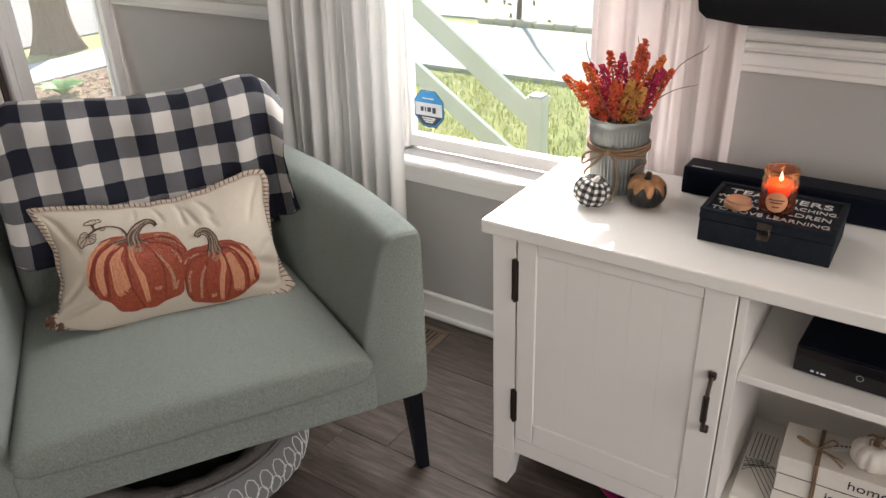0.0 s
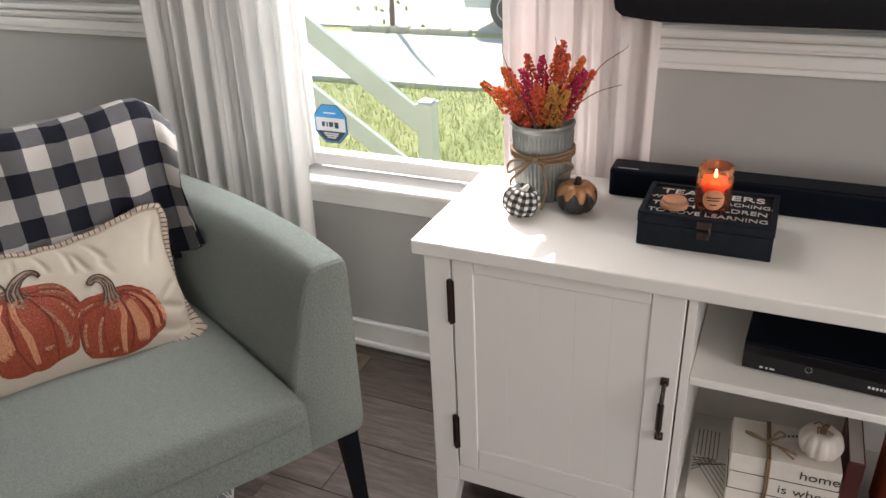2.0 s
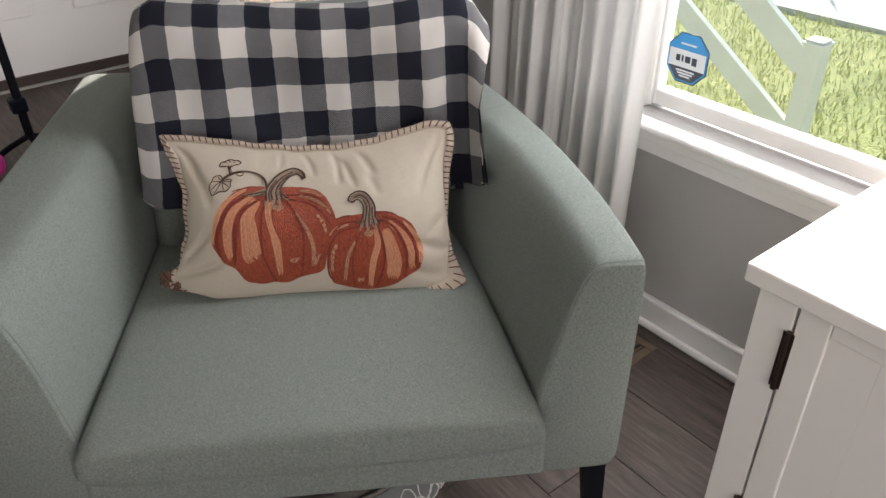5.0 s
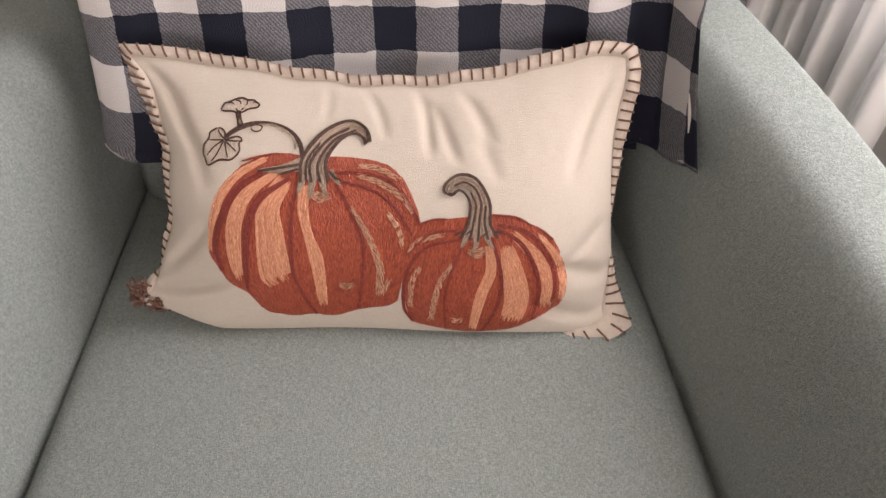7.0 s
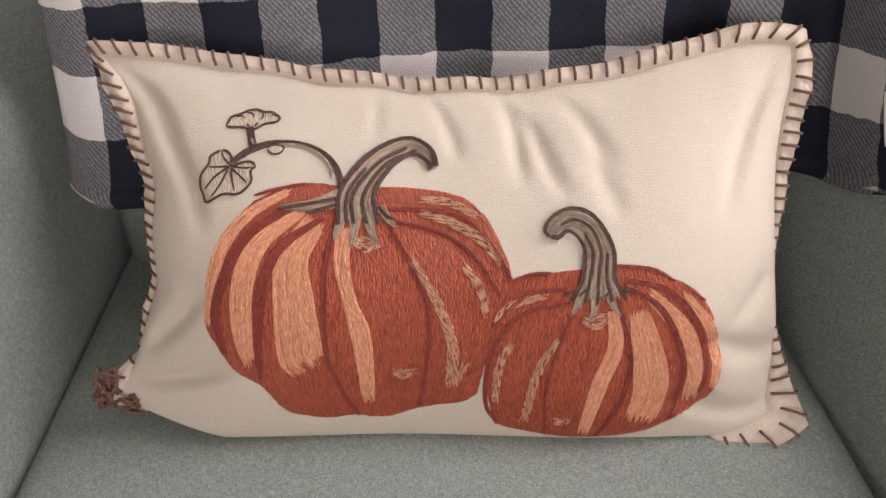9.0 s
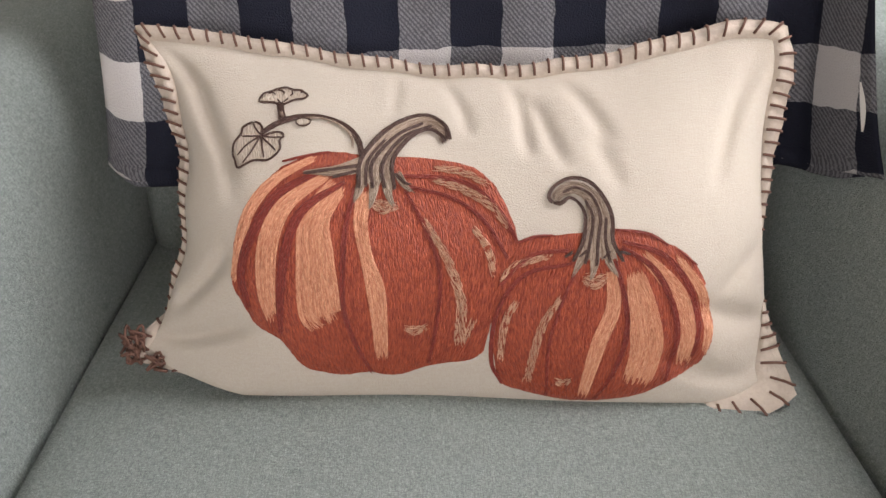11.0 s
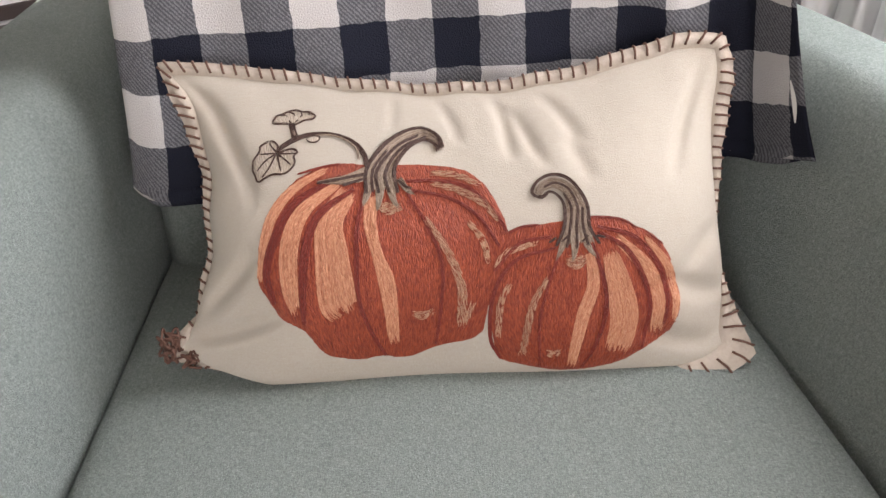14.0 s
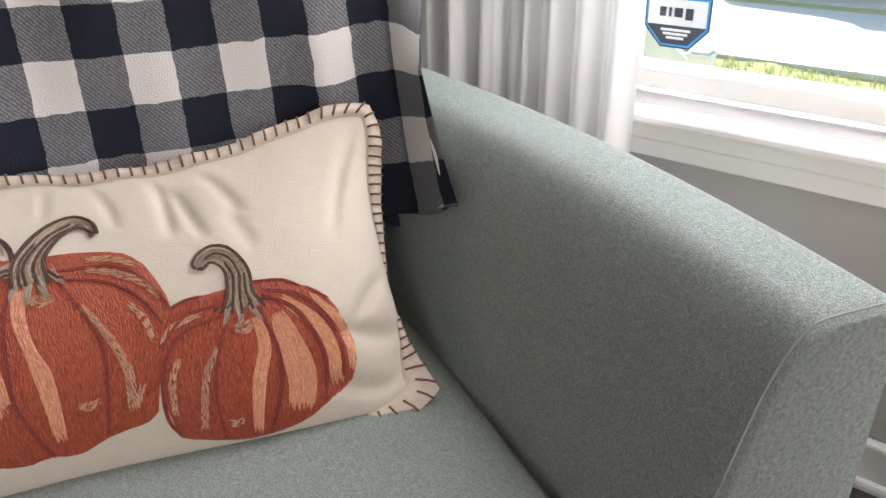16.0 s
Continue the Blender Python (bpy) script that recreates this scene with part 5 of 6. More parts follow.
def gourd(bm, r, h, lobes, depth=0.10, seg=72, rows=20, squash=0.55, centre=(0, 0, 0)):
    """A ribbed pumpkin body with dimples above and below."""

    def fn(u, v):
        a, t = u * 2 * math.pi, (v - 0.5) * math.pi
        rib = 1 - depth * abs(math.cos(a * lobes / 2)) ** 6
        rr = r * (0.02 + 0.98 * math.cos(t) ** squash) * (rib if 0.02 < v < 0.98 else 1)
        z = 0.5 * h * (1 + math.sin(t) * (1 - 0.28 * max(0, 1 - rr / (0.55 * r)) ** 1.5))
        return (centre[0] + rr * math.cos(a), centre[1] + rr * math.sin(a), centre[2] + z)

    return surf(bm, seg, rows, fn, wrap_u=True, uv=lambda u, v: (u * 2 * math.pi * r * 0.95, v * 1.75 * h))


def small_pumpkins():
    p = thing("fabric_pumpkin", "small black and white checked fabric pumpkin", "pumpkin", Matrix.Translation((-0.704, 1.732, CH)) @ Matrix.Rotation(radians(14), 4, "Y"))
    part("body", gourd(bmesh.new(), 0.038, 0.060, 8, 0.12), MINIPLAID, p, smooth=True)
    part("gathered_stem", tube_bm(spline([(0, 0, 0.048), (0.002, 0, 0.058), (0.006, 0.002, 0.066)], 4), 0.008, 8, 0.004), MINIPLAID, p, smooth=True)
    q = thing("painted_pumpkin", "small black pumpkin with copper gold painted top", "pumpkin", Matrix.Translation((-0.598, 1.782, CH)))
    part("body", gourd(bmesh.new(), 0.0405, 0.062, 9, 0.10), BLACKPAINT, q, smooth=True)
    bm = bmesh.new()

    def cap(u, v):
        a = u * 2 * math.pi
        drip = 0.52 + 0.14 * abs(math.cos(a * 4.5)) ** 2 + 0.05 * math.sin(7 * a)
        vv = drip + (0.985 - drip) * v
        t = (vv - 0.5) * math.pi
        rib = 1 - 0.10 * abs(math.cos(a * 4.5)) ** 6
        rr = 0.0405 * (0.02 + 0.98 * math.cos(t) ** 0.55) * rib
        return (rr * 1.015 * math.cos(a), rr * 1.015 * math.sin(a), 0.031 * (1 + math.sin(t) * (1 - 0.28 * max(0, 1 - rr / 0.0223) ** 1.5)) + 0.0006)

    surf(bm, 72, 14, cap, wrap_u=True)
    part("gold_cap", bm, GOLD, q, "uneven copper gold paint", smooth=True)
    part("stem", tube_bm(spline([(0, 0, 0.050), (0.001, 0, 0.062), (0.003, 0, 0.072)], 4), 0.0075, 8, 0.0055), BLACKPAINT, q, smooth=True)


def flower_vase():
    v = thing("flower_vase", "ribbed galvanised metal vase tied with jute twine", "vase", Matrix.Translation((-0.689, 1.846, CH)))
    prof = [(0.001, 0.0), (0.052, 0.0), (0.0555, 0.003), (0.0565, 0.012), (0.0575, 0.05), (0.0595, 0.10), (0.0625, 0.138), (0.0630, 0.150), (0.0655, 0.156), (0.0660, 0.160), (0.0640, 0.162), (0.0620, 0.158), (0.0600, 0.138), (0.0560, 0.06), (0.050, 0.008), (0.001, 0.006)]
    rip = lambda a, z: 1 + (0.016 * math.cos(46 * a) if 0.006 < z < 0.139 else 0)
    fine = []
    for (r0, z0), (r1, z1) in zip(prof, prof[1:]):
        for k in range(3):
            fine.append((r0 + (r1 - r0) * k / 3, z0 + (z1 - z0) * k / 3))
    fine.append(prof[-1])
    part("pot", lathe(bmesh.new(), fine, 276, ripple=rip), STEEL, v, smooth=True)
    part("filler", lathe(bmesh.new(), [(0.0005, 0.139), (0.03, 0.141), (0.0585, 0.137)], 24), TWIG, v, "dark dry filler")
    bm = bmesh.new()
    for k in range(3):
        tube(bm, [(0.0645 * math.cos(a), 0.0645 * math.sin(a), 0.094 + 0.0055 * k + 0.002 * math.sin(2 * a + k)) for a in np.linspace(0, 2 * math.pi, 49)], 0.0031, 6)
    for line in ([(0.004, -0.066, 0.1), (-0.03, -0.076, 0.082), (-0.052, -0.066, 0.066), (-0.058, -0.05, 0.076), (-0.04, -0.06, 0.092), (0.002, -0.067, 0.1)],
                 [(0.004, -0.066, 0.1), (0.034, -0.07, 0.094), (0.062, -0.04, 0.09), (0.07, -0.024, 0.075), (0.055, -0.04, 0.062), (0.05, -0.046, 0.056)],
                 [(0.004, -0.067, 0.1), (0.022, -0.072, 0.085), (0.029, -0.074, 0.05), (0.028, -0.080, 0.02), (0.026, -0.090, 0.003)],
                 [(0.0, -0.067, 0.1), (-0.022, -0.07, 0.075), (-0.046, -0.062, 0.05), (-0.05, -0.058, 0.036)]):
        tube(bm, spline(line, 8), 0.003, 6)
    bmesh.ops.create_icosphere(bm, subdivisions=2, radius=0.0075, matrix=Matrix.Translation((0.004, -0.069, 0.1)))
    part("twine_bow", bm, JUTE, v, "jute twine wound and tied in a bow", smooth=True)

    f = thing("flower_arrangement", "faux autumn flower spikes in orange, crimson and ochre", "flowers", Matrix.Translation((-0.689, 1.846, CH)))
    rnd = random.Random(11)
    blob = [Vector(q) for q in ((1, 0, 0), (-1, 0, 0), (0, 1, 0), (0, -1, 0), (0, 0, 1.3), (0, 0, -1.3))]
    faces = ((0, 2, 4), (2, 1, 4), (1, 3, 4), (3, 0, 4), (2, 0, 5), (1, 2, 5), (3, 1, 5), (0, 3, 5))
    spikes = ((-0.125, -0.02, 0.235, ORANGE), (-0.085, 0.02, 0.255, CRIMSON), (-0.075, -0.03, 0.27, ORANGE), (-0.035, -0.035, 0.27, CRIMSON), (-0.045, 0.03, 0.285, CORAL),
              (0.0, -0.05, 0.245, CORAL), (-0.005, 0.0, 0.29, CRIMSON), (0.03, 0.03, 0.315, CORAL), (0.035, -0.045, 0.25, OCHRE), (0.05, -0.01, 0.30, CORAL),
              (0.07, 0.03, 0.285, ORANGE), (0.085, -0.01, 0.27, CRIMSON), (0.095, 0.02, 0.262, CORAL), (-0.06, -0.05, 0.215, CORAL), (0.015, 0.05, 0.30, ORANGE), (0.06, -0.04, 0.235, OCHRE), (-0.10, 0.0, 0.22, ORANGE))
    for x, y, z, material in spikes:
        tip, root = Vector((x, y, z)), Vector((x * 0.22, y * 0.22, 0.135))
        part("stalk", tube_bm(spline([root, root.lerp(tip, 0.5) + Vector((0, 0, 0.006)), tip], 4), 0.0016, 5), TWIG, f)
        bm = bmesh.new()
        axis = (tip - root).normalized()
        side = axis.cross(Vector((0, 1, 0.2))).normalized()
        for k in range(300):
            t = rnd.uniform(0.20, 1.0)
            a = rnd.uniform(0, 2 * math.pi)
            fat = 0.0195 * (1 - 0.72 * max(0, t - 0.35) / 0.65) * (0.55 + 0.45 * min(1, (t - 0.2) / 0.12))
            c = root.lerp(tip, t) + Vector((0, 0, 0.006)) * math.sin(math.pi * t) + fat * math.sqrt(rnd.uniform(0.25, 1)) * (math.cos(a) * side + math.sin(a) * side.cross(axis))
            s = rnd.uniform(0.0019, 0.0036)
            turn = Euler((rnd.uniform(0, 3), rnd.uniform(0, 3), rnd.uniform(0, 3))).to_matrix()
            vs = [bm.verts.new(c + s * (turn @ q)) for q in blob]
            for fc in faces:
                bm.faces.new([vs[i] for i in fc])
        part("flower_spike", bm, material, f)
    for line in ([(0.02, 0.01, 0.14), (0.08, 0.02, 0.23), (0.11, 0.02, 0.275), (0.15, 0.02, 0.305), (0.158, 0.02, 0.316)],
                 [(0.02, -0.01, 0.14), (0.07, -0.02, 0.20), (0.115, -0.03, 0.235), (0.16, -0.03, 0.252)],
                 [(-0.02, 0.0, 0.14), (-0.07, 0.02, 0.23), (-0.092, 0.02, 0.28), (-0.094, 0.02, 0.315)],
                 [(0.0, -0.02, 0.14), (-0.015, -0.06, 0.2), (-0.045, -0.06, 0.24), (-0.05, -0.05, 0.26)], [(0.01, 0.02, 0.14), (0.03, 0.02, 0.25), (0.012, 0.03, 0.32)]):
        part("twig", tube_bm(spline(line, 6), 0.0017, 5, 0.0006), TWIG, f, smooth=True)
    for k in range(16):
        a = rnd.uniform(0, 6.28)
        tipx = Vector((0.09 * math.cos(a), 0.06 * math.sin(a), rnd.uniform(0.19, 0.27)))
        bm = bmesh.new()
        surf(bm, 2, 8, lambda u, v: Vector((0, 0, 0.14)).lerp(tipx, v) + Vector((-math.sin(a), math.cos(a), 0)) * (u - 0.5) * 0.007 * math.sin(math.pi * min(1, v + 0.05)) + Vector((0, 0, 0.008)) * math.sin(3 * v))
        part("dry_leaf", bm, (CORAL, OCHRE, TWIG)[k % 3], f)


soundbar()
keepsake_box()
candle()
small_pumpkins()
flower_vase()


# ---- on the console's shelves ----
def set_top_box():
    s = thing("cable_box", "black cable box on the console shelf", "cable box", Matrix.Translation((-0.055, 1.745, 0.504)) @ Matrix.Rotation(radians(-3), 4, "Z"))
    part("body", box_bm(-0.188, 0.188, -0.118, 0.12, 0.006, 0.056, 0.003), ELECTRONICS, s)
    part("front_panel", box_bm(-0.187, 0.187, -0.122, -0.1185, 0.004, 0.053, 0.0012), GLOSSBLACK, s, "gloss black front panel")
    for x in (-0.15, 0.15):
        for y in (-0.09, 0.09):
            part("foot", lathe(bmesh.new(), [(0.0005, 0), (0.008, 0), (0.008, 0.006), (0.0005, 0.006)], 12, (x, y, 0)), TYRE, s)
    bm = bmesh.new()
    tube(bm, [(-0.08 + 0.0055 * math.cos(a), -0.1222, 0.026 + 0.0055 * math.sin(a)) for a in np.linspace(0, 6.283, 17)], 0.0003, 4)
    for x, w in ((-0.158, 0.006), (-0.148, 0.004), (-0.141, 0.008)):
        box(bm, x, x + w, -0.1226, -0.122, 0.010, 0.0135)
    for i in range(6):
        box(bm, 0.012 + i * 0.006, 0.016 + i * 0.006, -0.1226, -0.122, 0.016, 0.0205)
    part("panel_marks", bm, LOGO, s)


def wooden_books():
    """Three wooden blocks painted as books, tied with twine."""
    m = Matrix.Translation((-0.146, 1.708, 0.166)) @ Matrix.Rotation(radians(3), 4, "Z")
    words = (("my", -0.012, "heart"), ("is where", 0.045, ""), ("home", 0.062, ""))
    for k in range(3):
        z0 = 0.0437 * k
        b = thing("decorative_book", "cream painted wooden block book with black typewriter lettering", "book", m @ Matrix.Translation((0.002 * (k % 2), 0, z0)), "stack of wooden books")
        part("block", box_bm(-0.097, 0.097, -0.055, 0.058, 0, 0.0430 if k == 2 else 0.0420, 0.0015), BOOKCREAM, b)
        if k < 2:
            part("joint_line", box_bm(-0.0965, 0.0965, -0.0545, 0.0575, 0.0418, 0.0438), INK, b, "black line between the books")
        text, x, mark = words[k]
        face = Matrix.Translation((x, -0.0555, 0.0205)) @ Matrix.Rotation(radians(90), 4, "X")
        lettering("title", text, 0.027, face, INK, b, 0.0003, 1.15)
        if mark:
            bm = bmesh.new()
            loop = [(0.0011 * 16 * math.sin(t) ** 3 * 0.62, 0.0011 * 0.62 * (13 * math.cos(t) - 5 * math.cos(2 * t) - 2 * math.cos(3 * t) - math.cos(4 * t))) for t in np.linspace(0, 2 * math.pi, 33)[:-1]]
            front = [bm.verts.new((x + 0.044 + a, -0.0562, 0.0225 + c)) for a, c in loop]
            back = [bm.verts.new((x + 0.044 + a, -0.0552, 0.0225 + c)) for a, c in loop]
            bm.faces.new(front)
            bm.faces.new(back[::-1])
            for i in range(32):
                bm.faces.new((front[i], front[(i + 1) % 32], back[(i + 1) % 32], back[i]))
            part("heart", bm, INK, b)
            lettering("title", "is", 0.027, Matrix.Translation((x + 0.082, -0.0555, 0.0205)) @ Matrix.Rotation(radians(90), 4, "X"), INK, b, 0.0004, 1.15)
    t = thing("twine_tie", "jute twine tied round the wooden books", "twine", m)
    bm = bmesh.new()
    x = -0.032
    for d in (0.0, 0.004):
        tube(bm, spline([(x + d, -0.0585, 0.002), (x + d + 0.003, -0.0585, 0.06), (x + d, -0.058, 0.128), (x + d, -0.054, 0.134), (x + d, 0.0, 0.1335), (x + d, 0.056, 0.134)], 5), 0.0021, 6)
    for line in ([(x, -0.01, 0.136), (x - 0.03, -0.004, 0.146), (x - 0.042, 0.004, 0.14), (x - 0.024, -0.002, 0.137), (x, -0.01, 0.138)], [(x, -0.01, 0.136), (x + 0.02, -0.03, 0.144), (x + 0.045, -0.045, 0.136)], [(x, -0.01, 0.138), (x + 0.018, 0.01, 0.15), (x + 0.03, 0.012, 0.14), (x + 0.004, -0.006, 0.138)], [(x, -0.012, 0.136), (x + 0.03, -0.026, 0.14), (x + 0.05, -0.03, 0.135)]):
        tube(bm, spline(line, 6), 0.0021, 6)
    part("cord", bm, JUTE, t, smooth=True)
    g = thing("gift_tag", "small cream paper tag on the wooden books", "tag", m @ Matrix.Translation((0.012, 0.018, 0.1345)) @ Matrix.Rotation(radians(18), 4, "Z") @ Matrix.Rotation(radians(-10), 4, "X"))
    part("card", box_bm(-0.028, 0.028, -0.016, 0.016, 0.003, 0.0042, 0.0005), PAPER, g)
    bm = bmesh.new()
    for i in range(5):
        box(bm, -0.018 + i * 0.008, -0.013 + i * 0.008, -0.004, 0.003, 0.0043, 0.0046)
    part("tag_bars", bm, INK, g)
    p = thing("white_pumpkin", "small white resin pumpkin on the wooden books", "pumpkin", m @ Matrix.Translation((0.058, -0.006, 0.131)))
    part("body", gourd(bmesh.new(), 0.040, 0.055, 10, 0.09), WHITEPUMPKIN, p, smooth=True)
    part("stem", tube_bm(spline([(0, 0, 0.044), (0, 0, 0.058), (0.004, 0, 0.067)], 4), 0.0065, 8, 0.005), TWIG, p, smooth=True)
    bm = bmesh.new()
    for k in range(4):
        a = 0.6 + k * 1.5
        tube(bm, spline([(0, 0, 0.058), (0.012 * math.cos(a), 0.012 * math.sin(a), 0.064), (0.02 * math.cos(a + 0.5), 0.02 * math.sin(a + 0.5), 0.058)], 4), 0.0016, 5)
    part("tendril", bm, JUTE, p, smooth=True)


def shelf_books():
    n = thing("line_art_notebook", "cream notebook with black geometric line pattern, lying flat", "notebook", Matrix.Translation((-0.19, 1.752, 0.1455)) @ Matrix.Rotation(radians(2), 4, "Z"))
    part("cover", box_bm(-0.128, 0.118, -0.116, 0.116, 0, 0.020, 0.002), PAPER, n)
    bm = bmesh.new()
    for i in range(6):
        x = -0.118 + 0.0085 * i
        box(bm, x, x + 0.0016, 0.022, 0.113, 0.0201, 0.0205)
    def line(x0, y0, x1, y1):
        tube(bm, [(x0, y0, 0.0202), (x1, y1, 0.0202)], 0.0008, 4)
    for i in range(11):
        line(-0.124 + 0.011 * i, 0.018 - 0.001 * i, -0.05 + 0.011 * i, -0.112)
    for i in range(5):
        line(-0.124, 0.012 - 0.010 * i, -0.09 + 0.004 * i, 0.02)
    for i in range(4):
        line(-0.122 + 0.012 * i, -0.012 + 0.004 * i, -0.085 + 0.012 * i, 0.012)
    part("pattern_lines", bm, INK, n)
    for name, label, material, x0, x1, y0, h, bars in (("hardback_book", "dark wine red hardback standing on the shelf", WINEBOOK, -0.036, -0.006, 1.70, 0.150, False), ("hardback_book", "red hardback with pale lettering standing on the shelf", REDBOOK, 0.030, 0.062, 1.655, 0.205, True)):
        b = thing(name, label, "book", Matrix.Translation((x0, y0, 0.1455)))
        w = x1 - x0
        part("cover", box_bm(0, w, 0, 0.15, 0, h, 0.002), material, b)
        part("page_block", box_bm(0.003, w - 0.003, 0.004, 0.1485, h - 0.0005, h + 0.0008), PAPER, b)
        if bars:
            bm = bmesh.new()
            for i in range(6):
                box(bm, 0.006, w - 0.006, -0.0012, -0.0002, 0.03 + i * 0.027, 0.046 + i * 0.027)
            part("spine_bars", bm, LETTER, b)


set_top_box()
wooden_books()
shelf_books()


# ---- television on the wall ----
def television():
    t = thing("television", "black flat-screen television mounted on the wall", "television", Matrix.Translation((-0.576, 1.915, 1.048)))
    bm = bmesh.new()
    w, h = 1.12, 0.645
    loop = [(0.0, 0.045), (0.004, 0.022), (0.02, 0.009), (0.09, 0.001), (0.25, 0.0)]
    loop = loop + [(w - x, z) for x, z in loop[::-1]] + [(w, h - 0.02), (w - 0.02, h), (0.02, h), (0.0, h - 0.02)]
    front = [bm.verts.new((x, 0.0, z)) for x, z in loop]
    back = [bm.verts.new((0.5 * w + (x - 0.5 * w) * 0.985, 0.05, 0.008 + z * 0.97)) for x, z in loop]
    bm.faces.new(front)
    bm.faces.new(back[::-1])
    for i in range(len(loop)):
        bm.faces.new((front[i], front[(i + 1) % len(loop)], back[(i + 1) % len(loop)], back[i]))
    part("bezel", bm, GLOSSBLACK, t)
    part("screen", box_bm(0.022, w - 0.022, -0.002, -0.0005, 0.038, h - 0.02), SCREEN, t, "dark switched-off screen")
    bm = bmesh.new()
    for i in range(7):
        box(bm, 0.50 + i * 0.011, 0.508 + i * 0.011, -0.0012, -0.0002, 0.013, 0.021)
    part("maker_bars", bm, LOGO, t)
    part("wall_bracket", box_bm(0.4, 0.72, 0.0505, 2.109 - 1.915, 0.2, 0.45, 0.004), BLACKWOOD, t, "black steel wall bracket")


television()


# ---- curtains ----
def curtain(name, label, x0, x1, folds, material, lean, seed):
    c = thing(name, label, "curtain")
    rnd = random.Random(seed)
    ph = [rnd.uniform(0, 6.28) for _ in range(6)]

    def sheet(off):
        def fn(u, v):
            z = 0.02 + 2.13 * v
            fall = 1 - v
            uu = u + 0.012 * math.sin(2 * math.pi * folds * u + ph[0] + 2 * v)
            x = x0 + (x1 - x0) * uu + lean(u) * fall
            deep = 0.013 + 0.008 * fall + 0.006 * math.sin(3 * u * 6 + ph[1])
            y = 2.005 + deep * math.sin(2 * math.pi * folds * u + 0.9 * math.sin(5 * u + ph[2])) + 0.006 * math.sin(2 * math.pi * folds * 2.3 * u + ph[3] + 1.5 * v) + 0.004 * math.sin(7 * v + 9 * u)
            return (x, y + off, z)

        return fn

    bm = surf(bmesh.new(), 200, 40, sheet(0.0))
    part("drape", bm, material, c, smooth=True)
    bm = bmesh.new()
    for k in range(9):
        u = (k + 0.5) / 9
        ring = [(x0 + (x1 - x0) * u, 2.0 + 0.02 * math.cos(a), 2.162 + 0.02 * math.sin(a)) for a in np.linspace(0, 6.283, 17)]
        tube(bm, ring, 0.002, 5)
    part("rings", bm, BRONZE, c, "dark curtain rings")


curtain("curtain", "white gathered curtain hanging beside the window", -1.83, -1.35, 8.0, CURTAIN, lambda u: -0.085 * (1 - u) - 0.065 * u, 4)
curtain("curtain", "pale pink and white curtain behind the console", -0.835, -0.49, 5.0, PINKCURTAIN, lambda u: -0.004 - 0.012 * u, 8)
rod = thing("curtain_rod", "dark metal curtain rod over the window", "curtain rod")
part("bar", tube_bm([(-2.0, 2.0, 2.162), (-0.35, 2.0, 2.162)], 0.011, 10), BRONZE, rod)
for x in (-2.0, -0.35):
    part("finial", lathe(bmesh.new(), [(0.0005, -0.02), (0.017, -0.006), (0.017, 0.006), (0.0005, 0.02)], 14, (x, 2.0, 2.162)), BRONZE, rod, smooth=True)
    part("bracket", box_bm(x + (0.04 if x < -1 else -0.06), x + (0.06 if x < -1 else -0.04), 2.0, 2.109, 2.14, 2.15), BRONZE, rod)


# ---- on the floor ----
def floor_vent():
    v = thing("floor_vent", "brown metal floor register by the baseboard", "vent", Matrix.Translation((-1.432, 1.978, 0.0)))
    bm = bmesh.new()
    for x0, x1, y0, y1 in ((-0.157, 0.157, -0.068, -0.048), (-0.157, 0.157, 0.048, 0.068), (-0.157, -0.135, -0.0475, 0.0475), (0.135, 0.157, -0.0475, 0.0475)):
        box(bm, x0, x1, y0, y1, 0.0, 0.0055, 0.0015)
    part("frame", bm, VENT, v)
    # Flat black sheet under the louvres stands in for the shaded depth below.
    part("duct", box_bm(-0.134, 0.134, -0.047, 0.047, 0.0, 0.0008), INK, v, "black sheet for the shade in the duct opening")
    for i in range(17):
        x = -0.128 + i * 0.016
        part("louvre", box_bm(x - 0.0028, x + 0.0028, -0.047, 0.047, 0.0012, 0.0045), VENT, v)


